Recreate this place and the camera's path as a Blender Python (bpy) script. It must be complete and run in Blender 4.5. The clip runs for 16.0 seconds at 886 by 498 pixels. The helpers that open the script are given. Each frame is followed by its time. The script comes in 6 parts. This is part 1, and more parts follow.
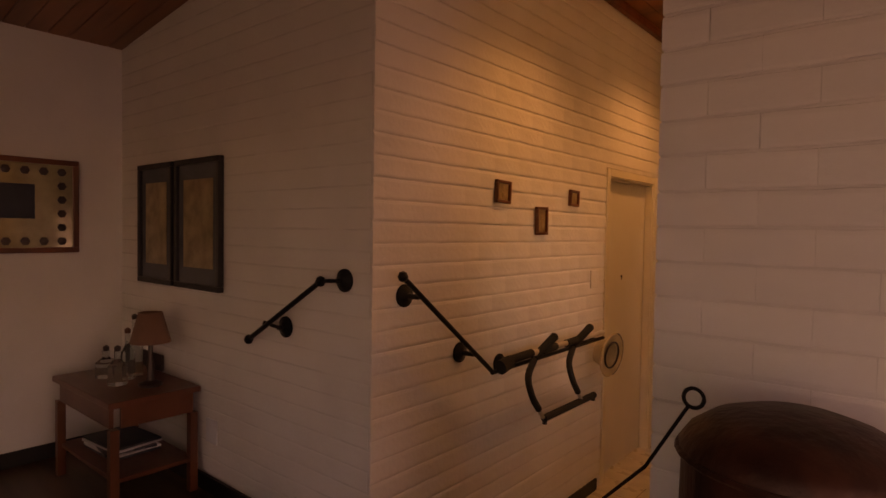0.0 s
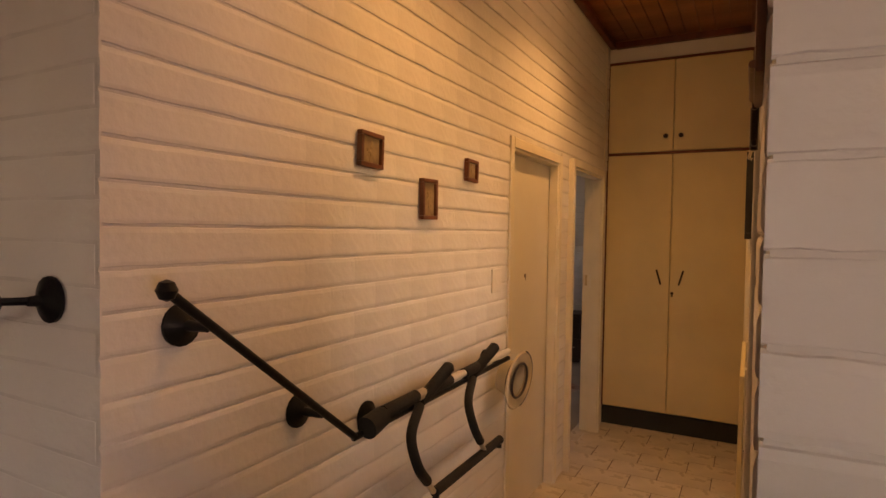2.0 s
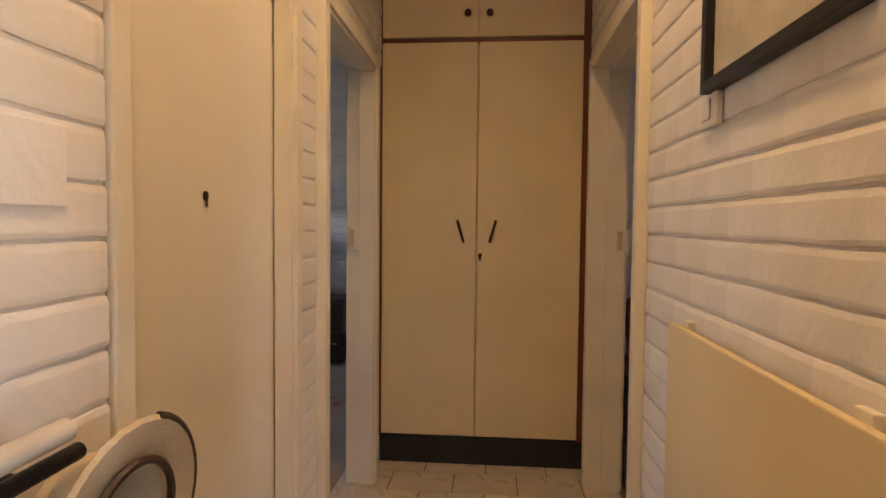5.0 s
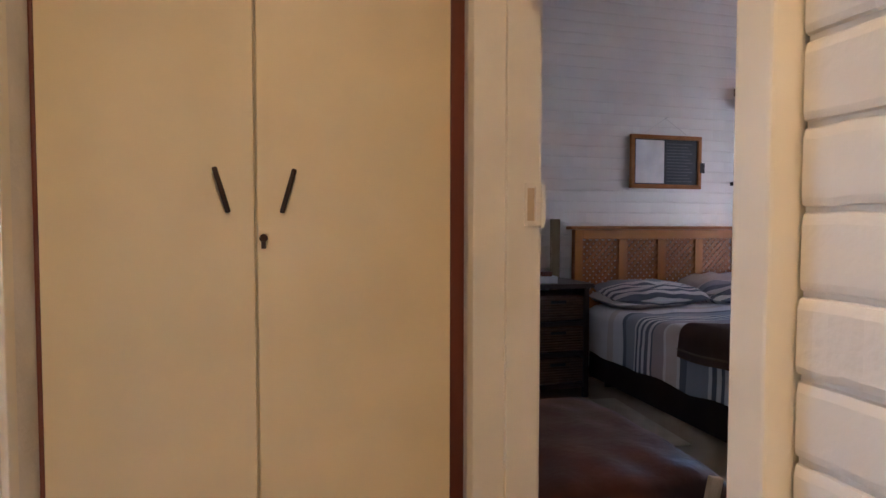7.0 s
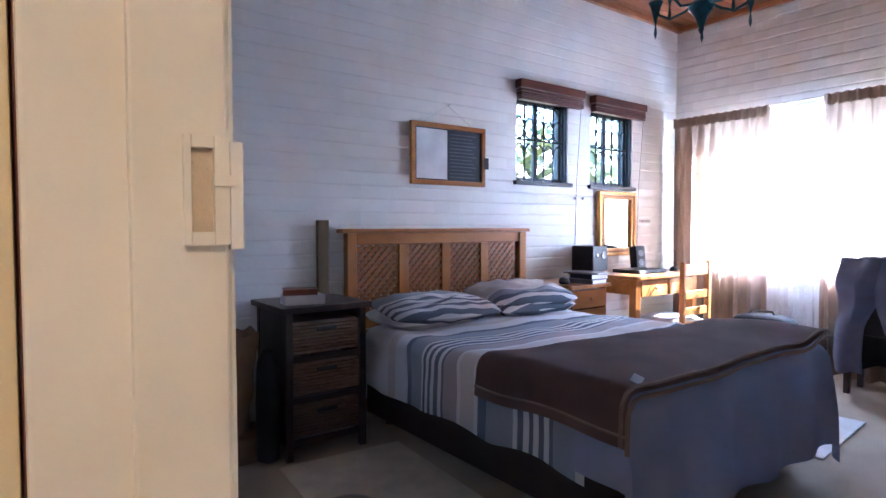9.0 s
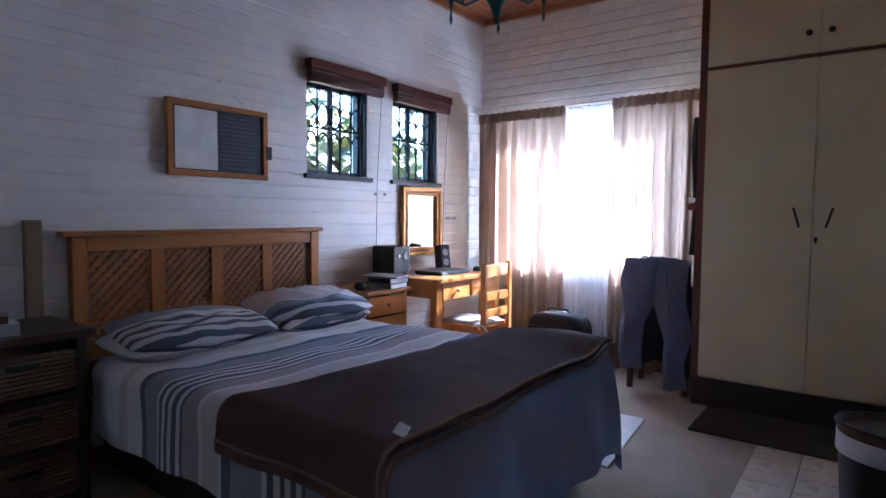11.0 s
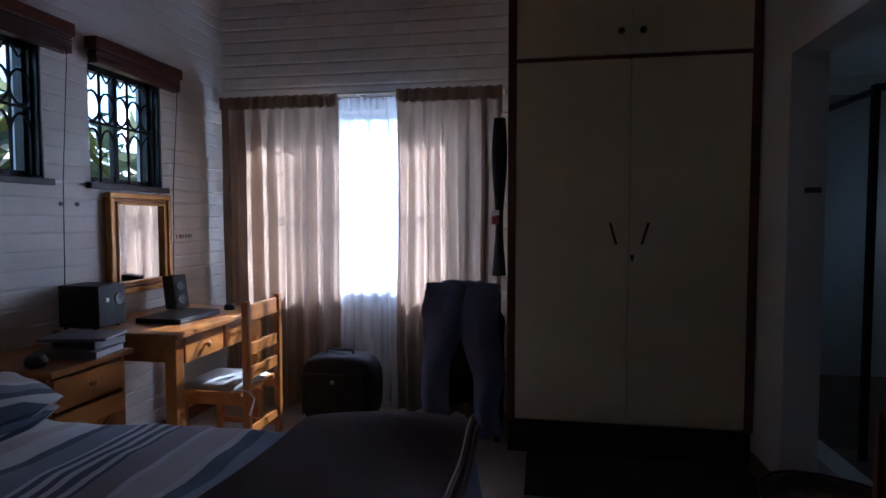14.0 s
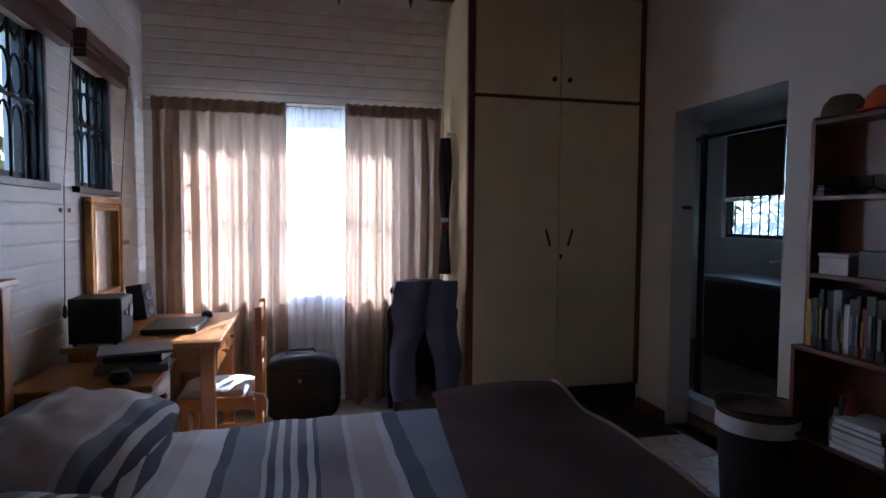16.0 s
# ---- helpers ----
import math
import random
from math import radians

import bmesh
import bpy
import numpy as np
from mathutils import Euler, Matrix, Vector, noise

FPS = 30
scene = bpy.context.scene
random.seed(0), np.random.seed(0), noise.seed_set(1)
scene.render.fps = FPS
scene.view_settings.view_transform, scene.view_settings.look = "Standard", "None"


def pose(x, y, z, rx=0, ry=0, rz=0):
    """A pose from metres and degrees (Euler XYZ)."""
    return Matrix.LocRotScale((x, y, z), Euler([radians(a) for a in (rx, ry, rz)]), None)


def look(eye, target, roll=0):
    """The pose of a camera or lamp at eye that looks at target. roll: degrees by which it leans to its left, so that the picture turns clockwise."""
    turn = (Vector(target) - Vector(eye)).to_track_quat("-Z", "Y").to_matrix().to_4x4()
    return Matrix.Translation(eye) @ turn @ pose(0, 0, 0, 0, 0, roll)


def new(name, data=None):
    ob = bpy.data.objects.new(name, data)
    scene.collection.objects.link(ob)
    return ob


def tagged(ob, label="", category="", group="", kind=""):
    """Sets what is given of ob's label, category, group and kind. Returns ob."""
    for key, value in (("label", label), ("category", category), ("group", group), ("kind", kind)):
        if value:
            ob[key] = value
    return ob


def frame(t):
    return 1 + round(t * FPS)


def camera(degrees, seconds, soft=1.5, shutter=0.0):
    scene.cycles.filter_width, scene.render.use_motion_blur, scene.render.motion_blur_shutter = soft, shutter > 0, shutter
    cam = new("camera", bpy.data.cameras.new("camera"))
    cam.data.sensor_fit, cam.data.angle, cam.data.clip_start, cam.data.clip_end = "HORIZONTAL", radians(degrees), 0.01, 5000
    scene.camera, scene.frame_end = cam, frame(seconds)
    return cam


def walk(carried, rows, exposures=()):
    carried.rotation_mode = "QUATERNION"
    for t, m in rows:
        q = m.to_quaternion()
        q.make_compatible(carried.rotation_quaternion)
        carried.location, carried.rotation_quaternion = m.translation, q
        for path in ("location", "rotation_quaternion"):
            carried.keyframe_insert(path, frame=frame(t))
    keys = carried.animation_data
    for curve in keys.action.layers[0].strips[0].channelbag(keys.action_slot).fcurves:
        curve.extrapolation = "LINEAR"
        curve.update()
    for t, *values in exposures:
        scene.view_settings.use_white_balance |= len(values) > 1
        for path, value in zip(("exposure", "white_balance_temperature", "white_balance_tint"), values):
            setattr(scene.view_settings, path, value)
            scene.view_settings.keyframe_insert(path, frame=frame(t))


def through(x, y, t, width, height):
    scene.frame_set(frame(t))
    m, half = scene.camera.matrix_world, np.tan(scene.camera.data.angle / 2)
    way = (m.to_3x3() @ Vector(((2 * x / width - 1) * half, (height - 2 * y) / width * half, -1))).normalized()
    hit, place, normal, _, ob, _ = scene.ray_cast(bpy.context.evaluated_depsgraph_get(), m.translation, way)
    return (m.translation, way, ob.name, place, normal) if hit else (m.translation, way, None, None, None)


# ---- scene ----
cam = camera(74.7, 16.0)
PATH = [
    (0, (1.58, -5.687, 1.627), (0.302, -4.15, 1.565), 0.9),
    (0.5, (1.487, -5.405, 1.641), (0.264, -3.825, 1.575), 0.8),
    (1, (1.376, -5.192, 1.636), (0.207, -3.57, 1.57), 0.8),
    (1.5, (1.206, -4.998, 1.592), (0.134, -3.311, 1.532), 0.7),
    (2, (1.06, -4.845, 1.577), (0.123, -3.079, 1.512), 0.9),
    (2.5, (0.928, -4.622, 1.579), (0.172, -2.772, 1.509), 0.8),
    (3, (0.804, -4.354, 1.554), (0.2, -2.449, 1.482), 0.7),
    (3.5, (0.714, -4.06, 1.552), (0.225, -2.123, 1.474), 0.7),
    (4, (0.673, -3.757, 1.471), (0.28, -1.798, 1.383), 0.6),
    (6.5, (0.492, -1.891, 1.144), (0.811, 0.081, 1.061), 0.3),
    (7, (0.581, -1.604, 1.146), (1.104, 0.325, 1.065), 0.1),
    (7.5, (0.667, -1.316, 1.157), (1.392, 0.546, 1.075), 0.1),
    (8, (0.767, -1.131, 1.144), (1.64, 0.666, 1.065), -0.1),
    (8.5, (0.921, -0.959, 1.141), (1.947, 0.757, 1.071), -0.2),
    (9, (1.029, -0.844, 1.165), (2.223, 0.758, 1.083), -0.0),
    (11.3, (1.58, -0.657, 1.248), (3.242, 0.451, 1.136), 0.1),
    (11.5, (1.624, -0.619, 1.257), (3.326, 0.426, 1.15), -0.2),
    (12, (1.796, -0.557, 1.266), (3.578, 0.344, 1.155), -0.1),
    (12.5, (1.983, -0.494, 1.293), (3.82, 0.29, 1.184), -0.2),
    (13, (2.142, -0.374, 1.292), (4.019, 0.31, 1.19), -0.1),
    (13.5, (2.242, -0.184, 1.311), (4.164, 0.357, 1.207), -0.1),
    (14, (2.288, 0.039, 1.309), (4.256, 0.379, 1.208), -0.0),
    (14.5, (2.272, 0.339, 1.329), (4.266, 0.463, 1.227), 0.1),
    (15, (2.166, 0.717, 1.326), (4.159, 0.59, 1.222), 0.2),
    (15.5, (1.993, 1.033, 1.325), (3.963, 0.703, 1.226), 0.2),
    (16, (1.849, 1.301, 1.36), (3.789, 0.824, 1.255), 0.4),
]
# light through the clip: the hall is lamp-lit and warm, the bedroom lit by its window
EXPOSE = [(0.0, 2.75, 17000, 54), (1.5, 3.5, 12500, 37), (3.5, 4.0, 8600, 24), (4.2, 4.15, 7500, 20), (6.5, 4.7, 5500, 16), (8.0, 5.4, 4950, 13), (9.0, 5.65, 4600, 12),
          (11.5, 4.25, 4600, 12), (13.0, 3.15, 4600, 12), (14.0, 2.55, 4700, 12), (15.0, 2.75, 5000, 12), (16.0, 3.3, 5000, 12)]
walk(cam, [(t, look(eye, target, roll)) for t, eye, target, roll in PATH], EXPOSE)

# ---- world, sun, lamps ----
SUN_TO = Vector((0.82, -0.31, 0.62)).normalized()
world = bpy.data.worlds.new("sky")
scene.world = world
world.use_nodes = True
wn = world.node_tree
sky = wn.nodes.new("ShaderNodeTexSky")
sky.sky_type, sky.sun_disc = "NISHITA", False
sky.sun_elevation = math.asin(SUN_TO.z)
sky.sun_rotation = math.atan2(SUN_TO.x, SUN_TO.y)
wn.links.new(sky.outputs[0], wn.nodes["Background"].inputs[0])
wn.nodes["Background"].inputs[1].default_value = 0.08


def lamp(name, kind, energy, color, m, **kw):
    d = bpy.data.lights.new(name, kind)
    d.energy, d.color = energy, color
    for k, v in kw.items():
        if k == "size":
            d.shape, d.size, d.size_y = "RECTANGLE", v[0], v[1]
        elif k == "radius":
            d.shadow_soft_size = v
        elif k == "cone":
            d.spot_size, d.spot_blend = radians(v), 0.85
        elif k == "angle":
            d.angle = radians(v)
    ob = new(name, d)
    ob.matrix_world = m
    return ob


lamp("sun", "SUN", 5.0, (1, 0.93, 0.82), look((12, -6, 12), Vector((12, -6, 12)) - SUN_TO), angle=0.5)
lamp("window_daylight", "AREA", 3.6, (0.86, 0.92, 1), look((6.37, 1.24, 1.4), (5, 1.24, 1.25)), size=(1.4, 0.9))
lamp("ensuite_window_daylight", "AREA", 0.3, (1, 0.93, 0.9), look((6.7, -3.22, 1.5), (6.2, -1.5, 0.9)), size=(0.85, 0.6))
# Weak fill for the living-room walls, from an added south window out of view.
lamp("living_south_fill", "AREA", 0.12, (1, 0.8, 0.74), look((1.9, -7.95, 1.7), (1.7, -4, 1.3)), size=(1.7, 1.2))
lamp("living_side_daylight", "AREA", 1.4, (0.86, 0.76, 1), look((3.57, -5.75, 1.15), (0.5, -4.6, 0.9)), size=(0.9, 1.1))
# West window is unseen and added; this lamp sends light into the hall.
lamp("second_room_west_fill", "AREA", 0.5, (0.7, 0.74, 1), look((-2.97, 1.7, 1.5), (-0.5, -0.2, 0.9)), size=(0.9, 1.0))
# Fill lamp in an added, unseen window, to brighten the bathroom tiles.
lamp("bathroom_added_fill", "AREA", 0.1, (0.8, 0.84, 1), look((2.69, -3.3, 1.7), (1.3, -2.6, 1.3)), size=(0.7, 0.8))
lamp("hall_bulb", "SPOT", 2.75, (1, 0.62, 0.27), pose(0.62, -3.2, 2.88), radius=0.05, cone=132)
lamp("hall_bulb", "SPOT", 2.8, (1, 0.62, 0.27), pose(0.62, -1.75, 2.86), radius=0.045, cone=150)


# ---- materials ----
def mat(name, color, rough=0.6, metal=0.0, var=0.12, scale=6.0, bump=0.15, bscale=60.0, stretch=(1, 1, 1), second=None, spec=0.5, rand=0.0):
    m = bpy.data.materials.new(name)
    m.use_nodes = True
    nt = m.node_tree
    b = nt.nodes["Principled BSDF"]
    b.inputs["Roughness"].default_value, b.inputs["Metallic"].default_value = rough, metal
    b.inputs["Specular IOR Level"].default_value = spec
    co = nt.nodes.new("ShaderNodeTexCoord")
    mp = nt.nodes.new("ShaderNodeMapping")
    mp.inputs["Scale"].default_value = stretch
    nt.links.new(co.outputs["Object"], mp.inputs[0])
    n1 = nt.nodes.new("ShaderNodeTexNoise")
    n1.inputs["Scale"].default_value, n1.inputs["Detail"].default_value = scale, 6
    nt.links.new(mp.outputs[0], n1.inputs["Vector"])
    n2 = nt.nodes.new("ShaderNodeTexNoise")
    n2.inputs["Scale"].default_value, n2.inputs["Detail"].default_value = bscale, 4
    nt.links.new(mp.outputs[0], n2.inputs["Vector"])
    mix = nt.nodes.new("ShaderNodeMix")
    mix.data_type = "RGBA"
    c2 = second or tuple(c * (1 - 2.2 * var) for c in color)
    mix.inputs[6].default_value, mix.inputs[7].default_value = (*color, 1), (*c2, 1)
    ramp = nt.nodes.new("ShaderNodeMapRange")
    ramp.inputs[1].default_value, ramp.inputs[2].default_value = 0.35, 0.75
    nt.links.new(n1.outputs[0], ramp.inputs[0])
    nt.links.new(ramp.outputs[0], mix.inputs[0])
    out = mix.outputs[2]
    if rand:
        oi = nt.nodes.new("ShaderNodeObjectInfo")
        mr = nt.nodes.new("ShaderNodeMapRange")
        mr.inputs[3].default_value, mr.inputs[4].default_value = 1 - rand, 1 + rand
        nt.links.new(oi.outputs["Random"], mr.inputs[0])
        sc = nt.nodes.new("ShaderNodeVectorMath")
        sc.operation = "SCALE"
        nt.links.new(out, sc.inputs[0])
        nt.links.new(mr.outputs[0], sc.inputs["Scale"])
        out = sc.outputs[0]
    nt.links.new(out, b.inputs["Base Color"])
    rr = nt.nodes.new("ShaderNodeMapRange")
    rr.inputs[3].default_value, rr.inputs[4].default_value = max(0.02, rough - 0.08), min(1, rough + 0.1)
    nt.links.new(n1.outputs[0], rr.inputs[0])
    nt.links.new(rr.outputs[0], b.inputs["Roughness"])
    if bump:
        bp = nt.nodes.new("ShaderNodeBump")
        bp.inputs["Strength"].default_value, bp.inputs["Distance"].default_value = bump, 0.004
        nt.links.new(n2.outputs[0], bp.inputs["Height"])
        nt.links.new(bp.outputs[0], b.inputs["Normal"])
    return m


def cloth(name, color, through=0.45, var=0.1, open_weave=0.0):
    m = mat(name, color, 0.9, var=var, scale=4, bump=0.25, bscale=400)
    nt = m.node_tree
    b, o = nt.nodes["Principled BSDF"], nt.nodes["Material Output"]
    tr = nt.nodes.new("ShaderNodeBsdfTranslucent")
    tr.inputs[0].default_value = (*color, 1)
    mx = nt.nodes.new("ShaderNodeMixShader")
    mx.inputs[0].default_value = through
    nt.links.new(b.outputs[0], mx.inputs[1])
    nt.links.new(tr.outputs[0], mx.inputs[2])
    last = mx
    if open_weave:
        tp = nt.nodes.new("ShaderNodeBsdfTransparent")
        last = nt.nodes.new("ShaderNodeMixShader")
        last.inputs[0].default_value = open_weave
        nt.links.new(mx.outputs[0], last.inputs[1])
        nt.links.new(tp.outputs[0], last.inputs[2])
    nt.links.new(last.outputs[0], o.inputs[0])
    return m


def banded(name, stops, axis=1, lo=0.0, hi=1.0, rough=0.9, wave=0.01):
    """Cloth with woven bands: stops are (place from 0 to 1, colour) along an axis of the thing."""
    m = mat(name, (0.5, 0.5, 0.5), rough, bump=0.3, bscale=350, var=0.05)
    nt = m.node_tree
    co = nt.nodes.new("ShaderNodeTexCoord")
    sp = nt.nodes.new("ShaderNodeSeparateXYZ")
    nt.links.new(co.outputs["Object"], sp.inputs[0])
    nz = nt.nodes.new("ShaderNodeTexNoise")
    nz.inputs["Scale"].default_value = 5
    nt.links.new(co.outputs["Object"], nz.inputs["Vector"])
    ad = nt.nodes.new("ShaderNodeMath")
    ad.operation = "MULTIPLY_ADD"
    ad.inputs[1].default_value = wave
    nt.links.new(nz.outputs[0], ad.inputs[0])
    nt.links.new(sp.outputs[axis], ad.inputs[2])
    mr = nt.nodes.new("ShaderNodeMapRange")
    mr.inputs[1].default_value, mr.inputs[2].default_value = lo, hi
    nt.links.new(ad.outputs[0], mr.inputs[0])
    rp = nt.nodes.new("ShaderNodeValToRGB")
    rp.color_ramp.interpolation = "CONSTANT"
    el = rp.color_ramp.elements
    el[0].position, el[0].color = 0, (*stops[0][1], 1)
    el.remove(el[1])
    for p, c in stops[1:]:
        e = el.new(p)
        e.color = (*c, 1)
    nt.links.new(mr.outputs[0], rp.inputs[0])
    nt.links.new(rp.outputs[0], nt.nodes["Principled BSDF"].inputs["Base Color"])
    return m


def glass(name, tint=(1, 1, 1)):
    m = bpy.data.materials.new(name)
    m.use_nodes = True
    b = m.node_tree.nodes["Principled BSDF"]
    b.inputs["Base Color"].default_value = (*tint, 1)
    b.inputs["Roughness"].default_value, b.inputs["Transmission Weight"].default_value = 0.02, 1
    b.inputs["IOR"].default_value = 1.1
    return m


WHITE = mat("white_painted_brick", (0.76, 0.74, 0.71), 0.5, var=0.05, scale=3, bump=0.5, bscale=45, rand=0.03)
MORTAR = mat("painted_mortar", (0.72, 0.70, 0.67), 0.65, var=0.08, scale=8, bump=0.6, bscale=70)
PLASTER = mat("painted_plaster", (0.72, 0.69, 0.66), 0.6, var=0.06, scale=2, bump=0.35, bscale=30)
CREAM = mat("cream_gloss_paint", (0.74, 0.62, 0.38), 0.4, var=0.05, scale=3, bump=0.15, bscale=25)
FRAMEW = mat("ivory_door_frame_paint", (0.78, 0.73, 0.62), 0.35, var=0.06, scale=5, bump=0.25, bscale=20)
DOORW = mat("white_door_paint", (0.76, 0.73, 0.66), 0.4, var=0.04, scale=2, bump=0.1, bscale=30)
MAROON = mat("dark_red_brown_stain", (0.17, 0.042, 0.022), 0.4, var=0.2, scale=12, bump=0.2, stretch=(1, 1, 0.1))
BLACKP = mat("black_plinth_paint", (0.012, 0.011, 0.011), 0.5, var=0.1)
CEILW = mat("varnished_ceiling_board", (0.30, 0.105, 0.04), 0.35, var=0.25, scale=5, bump=0.2, bscale=40, stretch=(0.15, 1.5, 1))
CORN = mat("varnished_cornice", (0.33, 0.125, 0.045), 0.3, var=0.2, scale=8, stretch=(0.4, 0.4, 1))
PINE = mat("varnished_pine", (0.43, 0.165, 0.032), 0.32, var=0.2, scale=7, bump=0.12, bscale=50, stretch=(0.25, 2, 2))
PINEV = mat("varnished_pine_upright", (0.42, 0.16, 0.03), 0.32, var=0.2, scale=7, bump=0.12, bscale=50, stretch=(2, 2, 0.25))
PINEL = mat("lattice_pine", (0.34, 0.12, 0.025), 0.4, var=0.15, scale=20, bump=0.1)
DARKW = mat("dark_stained_wood", (0.035, 0.017, 0.012), 0.4, var=0.2, scale=9, stretch=(1, 1, 0.2))
REDW = mat("mahogany_bookcase", (0.15, 0.042, 0.018), 0.35, var=0.2, scale=6, stretch=(0.4, 1, 0.4))
WICKER = mat("brown_wicker", (0.16, 0.085, 0.045), 0.7, var=0.25, scale=40, bump=0.6, bscale=120, stretch=(0.4, 1, 2))
IRON = mat("black_iron", (0.012, 0.012, 0.013), 0.45, 0.6, var=0.15, bump=0.25, bscale=90)
BRONZE = mat("dark_bronze", (0.045, 0.025, 0.016), 0.4, 0.7, var=0.2)
STEEL = mat("brushed_steel", (0.55, 0.54, 0.52), 0.3, 1.0, var=0.08)
CHROME = mat("scratched_brass_plate", (0.55, 0.47, 0.35), 0.35, 0.9, var=0.12)
FOAM = mat("black_foam_grip", (0.012, 0.012, 0.012), 0.9, bump=0.4, bscale=200)
GREYF = mat("white_plastic_tube", (0.6, 0.57, 0.52), 0.4)
STRAW = mat("woven_straw", (0.62, 0.50, 0.33), 0.8, var=0.15, bump=0.6, bscale=180)
TILE = mat("cream_floor_tile", (0.66, 0.58, 0.48), 0.28, var=0.1, scale=5, bump=0.1, bscale=15, rand=0.05)
GROUT = mat("brown_grout", (0.23, 0.17, 0.12), 0.9, var=0.15)
CARPET = mat("beige_carpet", (0.40, 0.33, 0.25), 0.95, var=0.12, scale=2.5, bump=0.7, bscale=260)
RUGB = mat("cream_cotton_rug", (0.56, 0.50, 0.40), 0.95, var=0.12, scale=9, bump=0.8, bscale=150)
RUGW = mat("white_bath_mat", (0.74, 0.74, 0.76), 0.95, bump=0.8, bscale=180)
DARKSTRIP = mat("dark_brown_floor_strip", (0.055, 0.036, 0.026), 0.95, var=0.2, bump=0.8, bscale=180)
PARQ = mat("dark_wood_floor", (0.11, 0.052, 0.026), 0.35, var=0.25, scale=5, stretch=(0.3, 2, 1))
LEATHER = mat("dark_brown_leather", (0.055, 0.018, 0.012), 0.32, var=0.3, scale=7, bump=0.5, bscale=35)
VALANCE = mat("brown_suede_valance", (0.035, 0.024, 0.02), 0.95, bump=0.5, bscale=200)
BLANKET = mat("brown_wool_blanket", (0.17, 0.103, 0.088), 0.95, var=0.12, scale=6, bump=0.6, bscale=300)
BINDING = mat("tan_blanket_binding", (0.24, 0.155, 0.12), 0.8)
GREYCOV = mat("slate_blue_cover", (0.28, 0.30, 0.42), 0.92, var=0.1, scale=3, bump=0.4, bscale=300)
SHEETW = mat("white_sheet", (0.70, 0.70, 0.72), 0.9, bump=0.2, bscale=30)
DENIM = mat("grey_blue_trousers", (0.15, 0.16, 0.24), 0.9, var=0.12, bump=0.4, bscale=250)
BLACKC = mat("black_fabric", (0.014, 0.014, 0.017), 0.85, var=0.2, bump=0.5, bscale=180)
BLACKPL = mat("black_plastic", (0.01, 0.01, 0.012), 0.5, var=0.1)
SCREEN = mat("black_glass_screen", (0.005, 0.005, 0.007), 0.08, var=0.02, bump=0)
PAPERW = mat("white_paper", (0.72, 0.73, 0.76), 0.8, bump=0.05)
SLATE = mat("dark_slate_board", (0.02, 0.026, 0.04), 0.5, var=0.15)
LINEG = mat("grey_board_line", (0.09, 0.10, 0.12), 0.7)
GILT = mat("gilt_wood", (0.55, 0.27, 0.05), 0.3, 0.35, var=0.2, scale=10)
MIRROR = mat("mirror_glass", (0.88, 0.9, 0.9), 0.02, 1.0, var=0.0, bump=0)
BLINDW = mat("mahogany_slat", (0.10, 0.026, 0.016), 0.3, var=0.25, scale=10, stretch=(0.3, 2, 2))
WINF = mat("dark_bronze_window", (0.022, 0.02, 0.02), 0.4, 0.3, var=0.15)
CURT = cloth("taupe_curtain", (0.32, 0.23, 0.17), 0.27)
SHEER = cloth("white_voile", (0.78, 0.82, 0.9), 0.6, 0.03, 0.38)
GLASS = glass("window_glass")
BAG = mat("brown_paper_bag", (0.25, 0.15, 0.085), 0.8, bump=0.5, bscale=14)
TEAL = mat("teal_painted_metal", (0.02, 0.11, 0.15), 0.3, 0.4, var=0.3, scale=15)
COPPER = mat("hammered_dark_copper", (0.085, 0.03, 0.02), 0.5, 0.4, var=0.35, scale=14, bump=0.7, bscale=60, stretch=(1, 1, 0.3))
SHADE = mat("brown_lampshade_linen", (0.20, 0.10, 0.065), 0.85, bump=0.4, bscale=200)
CLEAR = glass("clear_bottle", (0.8, 0.85, 0.85))
BATHT = mat("pale_wall_tile", (0.50, 0.49, 0.46), 0.25, var=0.08, scale=3, bump=0.05, rand=0.04)
LEAF = mat("garden_leaf", (0.07, 0.11, 0.02), 0.5, var=0.3, scale=3)
LEAFY = mat("sunlit_palm_leaf", (0.12, 0.13, 0.02), 0.5, var=0.3, scale=3)
SOIL = mat("garden_ground", (0.13, 0.12, 0.06), 0.95, var=0.3, scale=1.5, bump=0.6)
BARK = mat("bark", (0.09, 0.065, 0.045), 0.9, bump=0.8, bscale=20)
OUTW = mat("outside_plaster", (0.5, 0.46, 0.4), 0.8)
BULB = bpy.data.materials.new("glowing_bulb")
BULB.use_nodes = True
BULB.node_tree.nodes["Principled BSDF"].inputs["Emission Color"].default_value = (1, 0.7, 0.4, 1)
BULB.node_tree.nodes["Principled BSDF"].inputs["Emission Strength"].default_value = 3

# ---- building helpers ----
ORIGIN = {}
rnd = random.Random(7)


def thing(name, at, label, category, group="", kind=""):
    ob = new(name)
    ob.location = at
    ob.empty_display_size = 0.05
    ORIGIN[ob] = Vector(at)
    return tagged(ob, label, category, group, kind)


def part(name, bm, material, parent=None, label="", smooth=False):
    me = bpy.data.meshes.new(name)
    if parent is not None:
        bmesh.ops.translate(bm, vec=-ORIGIN[parent], verts=bm.verts)
    bm.normal_update()
    bm.to_mesh(me)
    bm.free()
    if smooth:
        for p in me.polygons:
            p.use_smooth = True
        me.set_sharp_from_angle(angle=radians(40))
    me.materials.append(material)
    ob = new(name, me)
    if parent is not None:
        ob.parent = parent
        ORIGIN[ob] = ORIGIN[parent]
    else:
        ORIGIN[ob] = Vector((0, 0, 0))
    if label:
        ob["label"] = label
    return ob


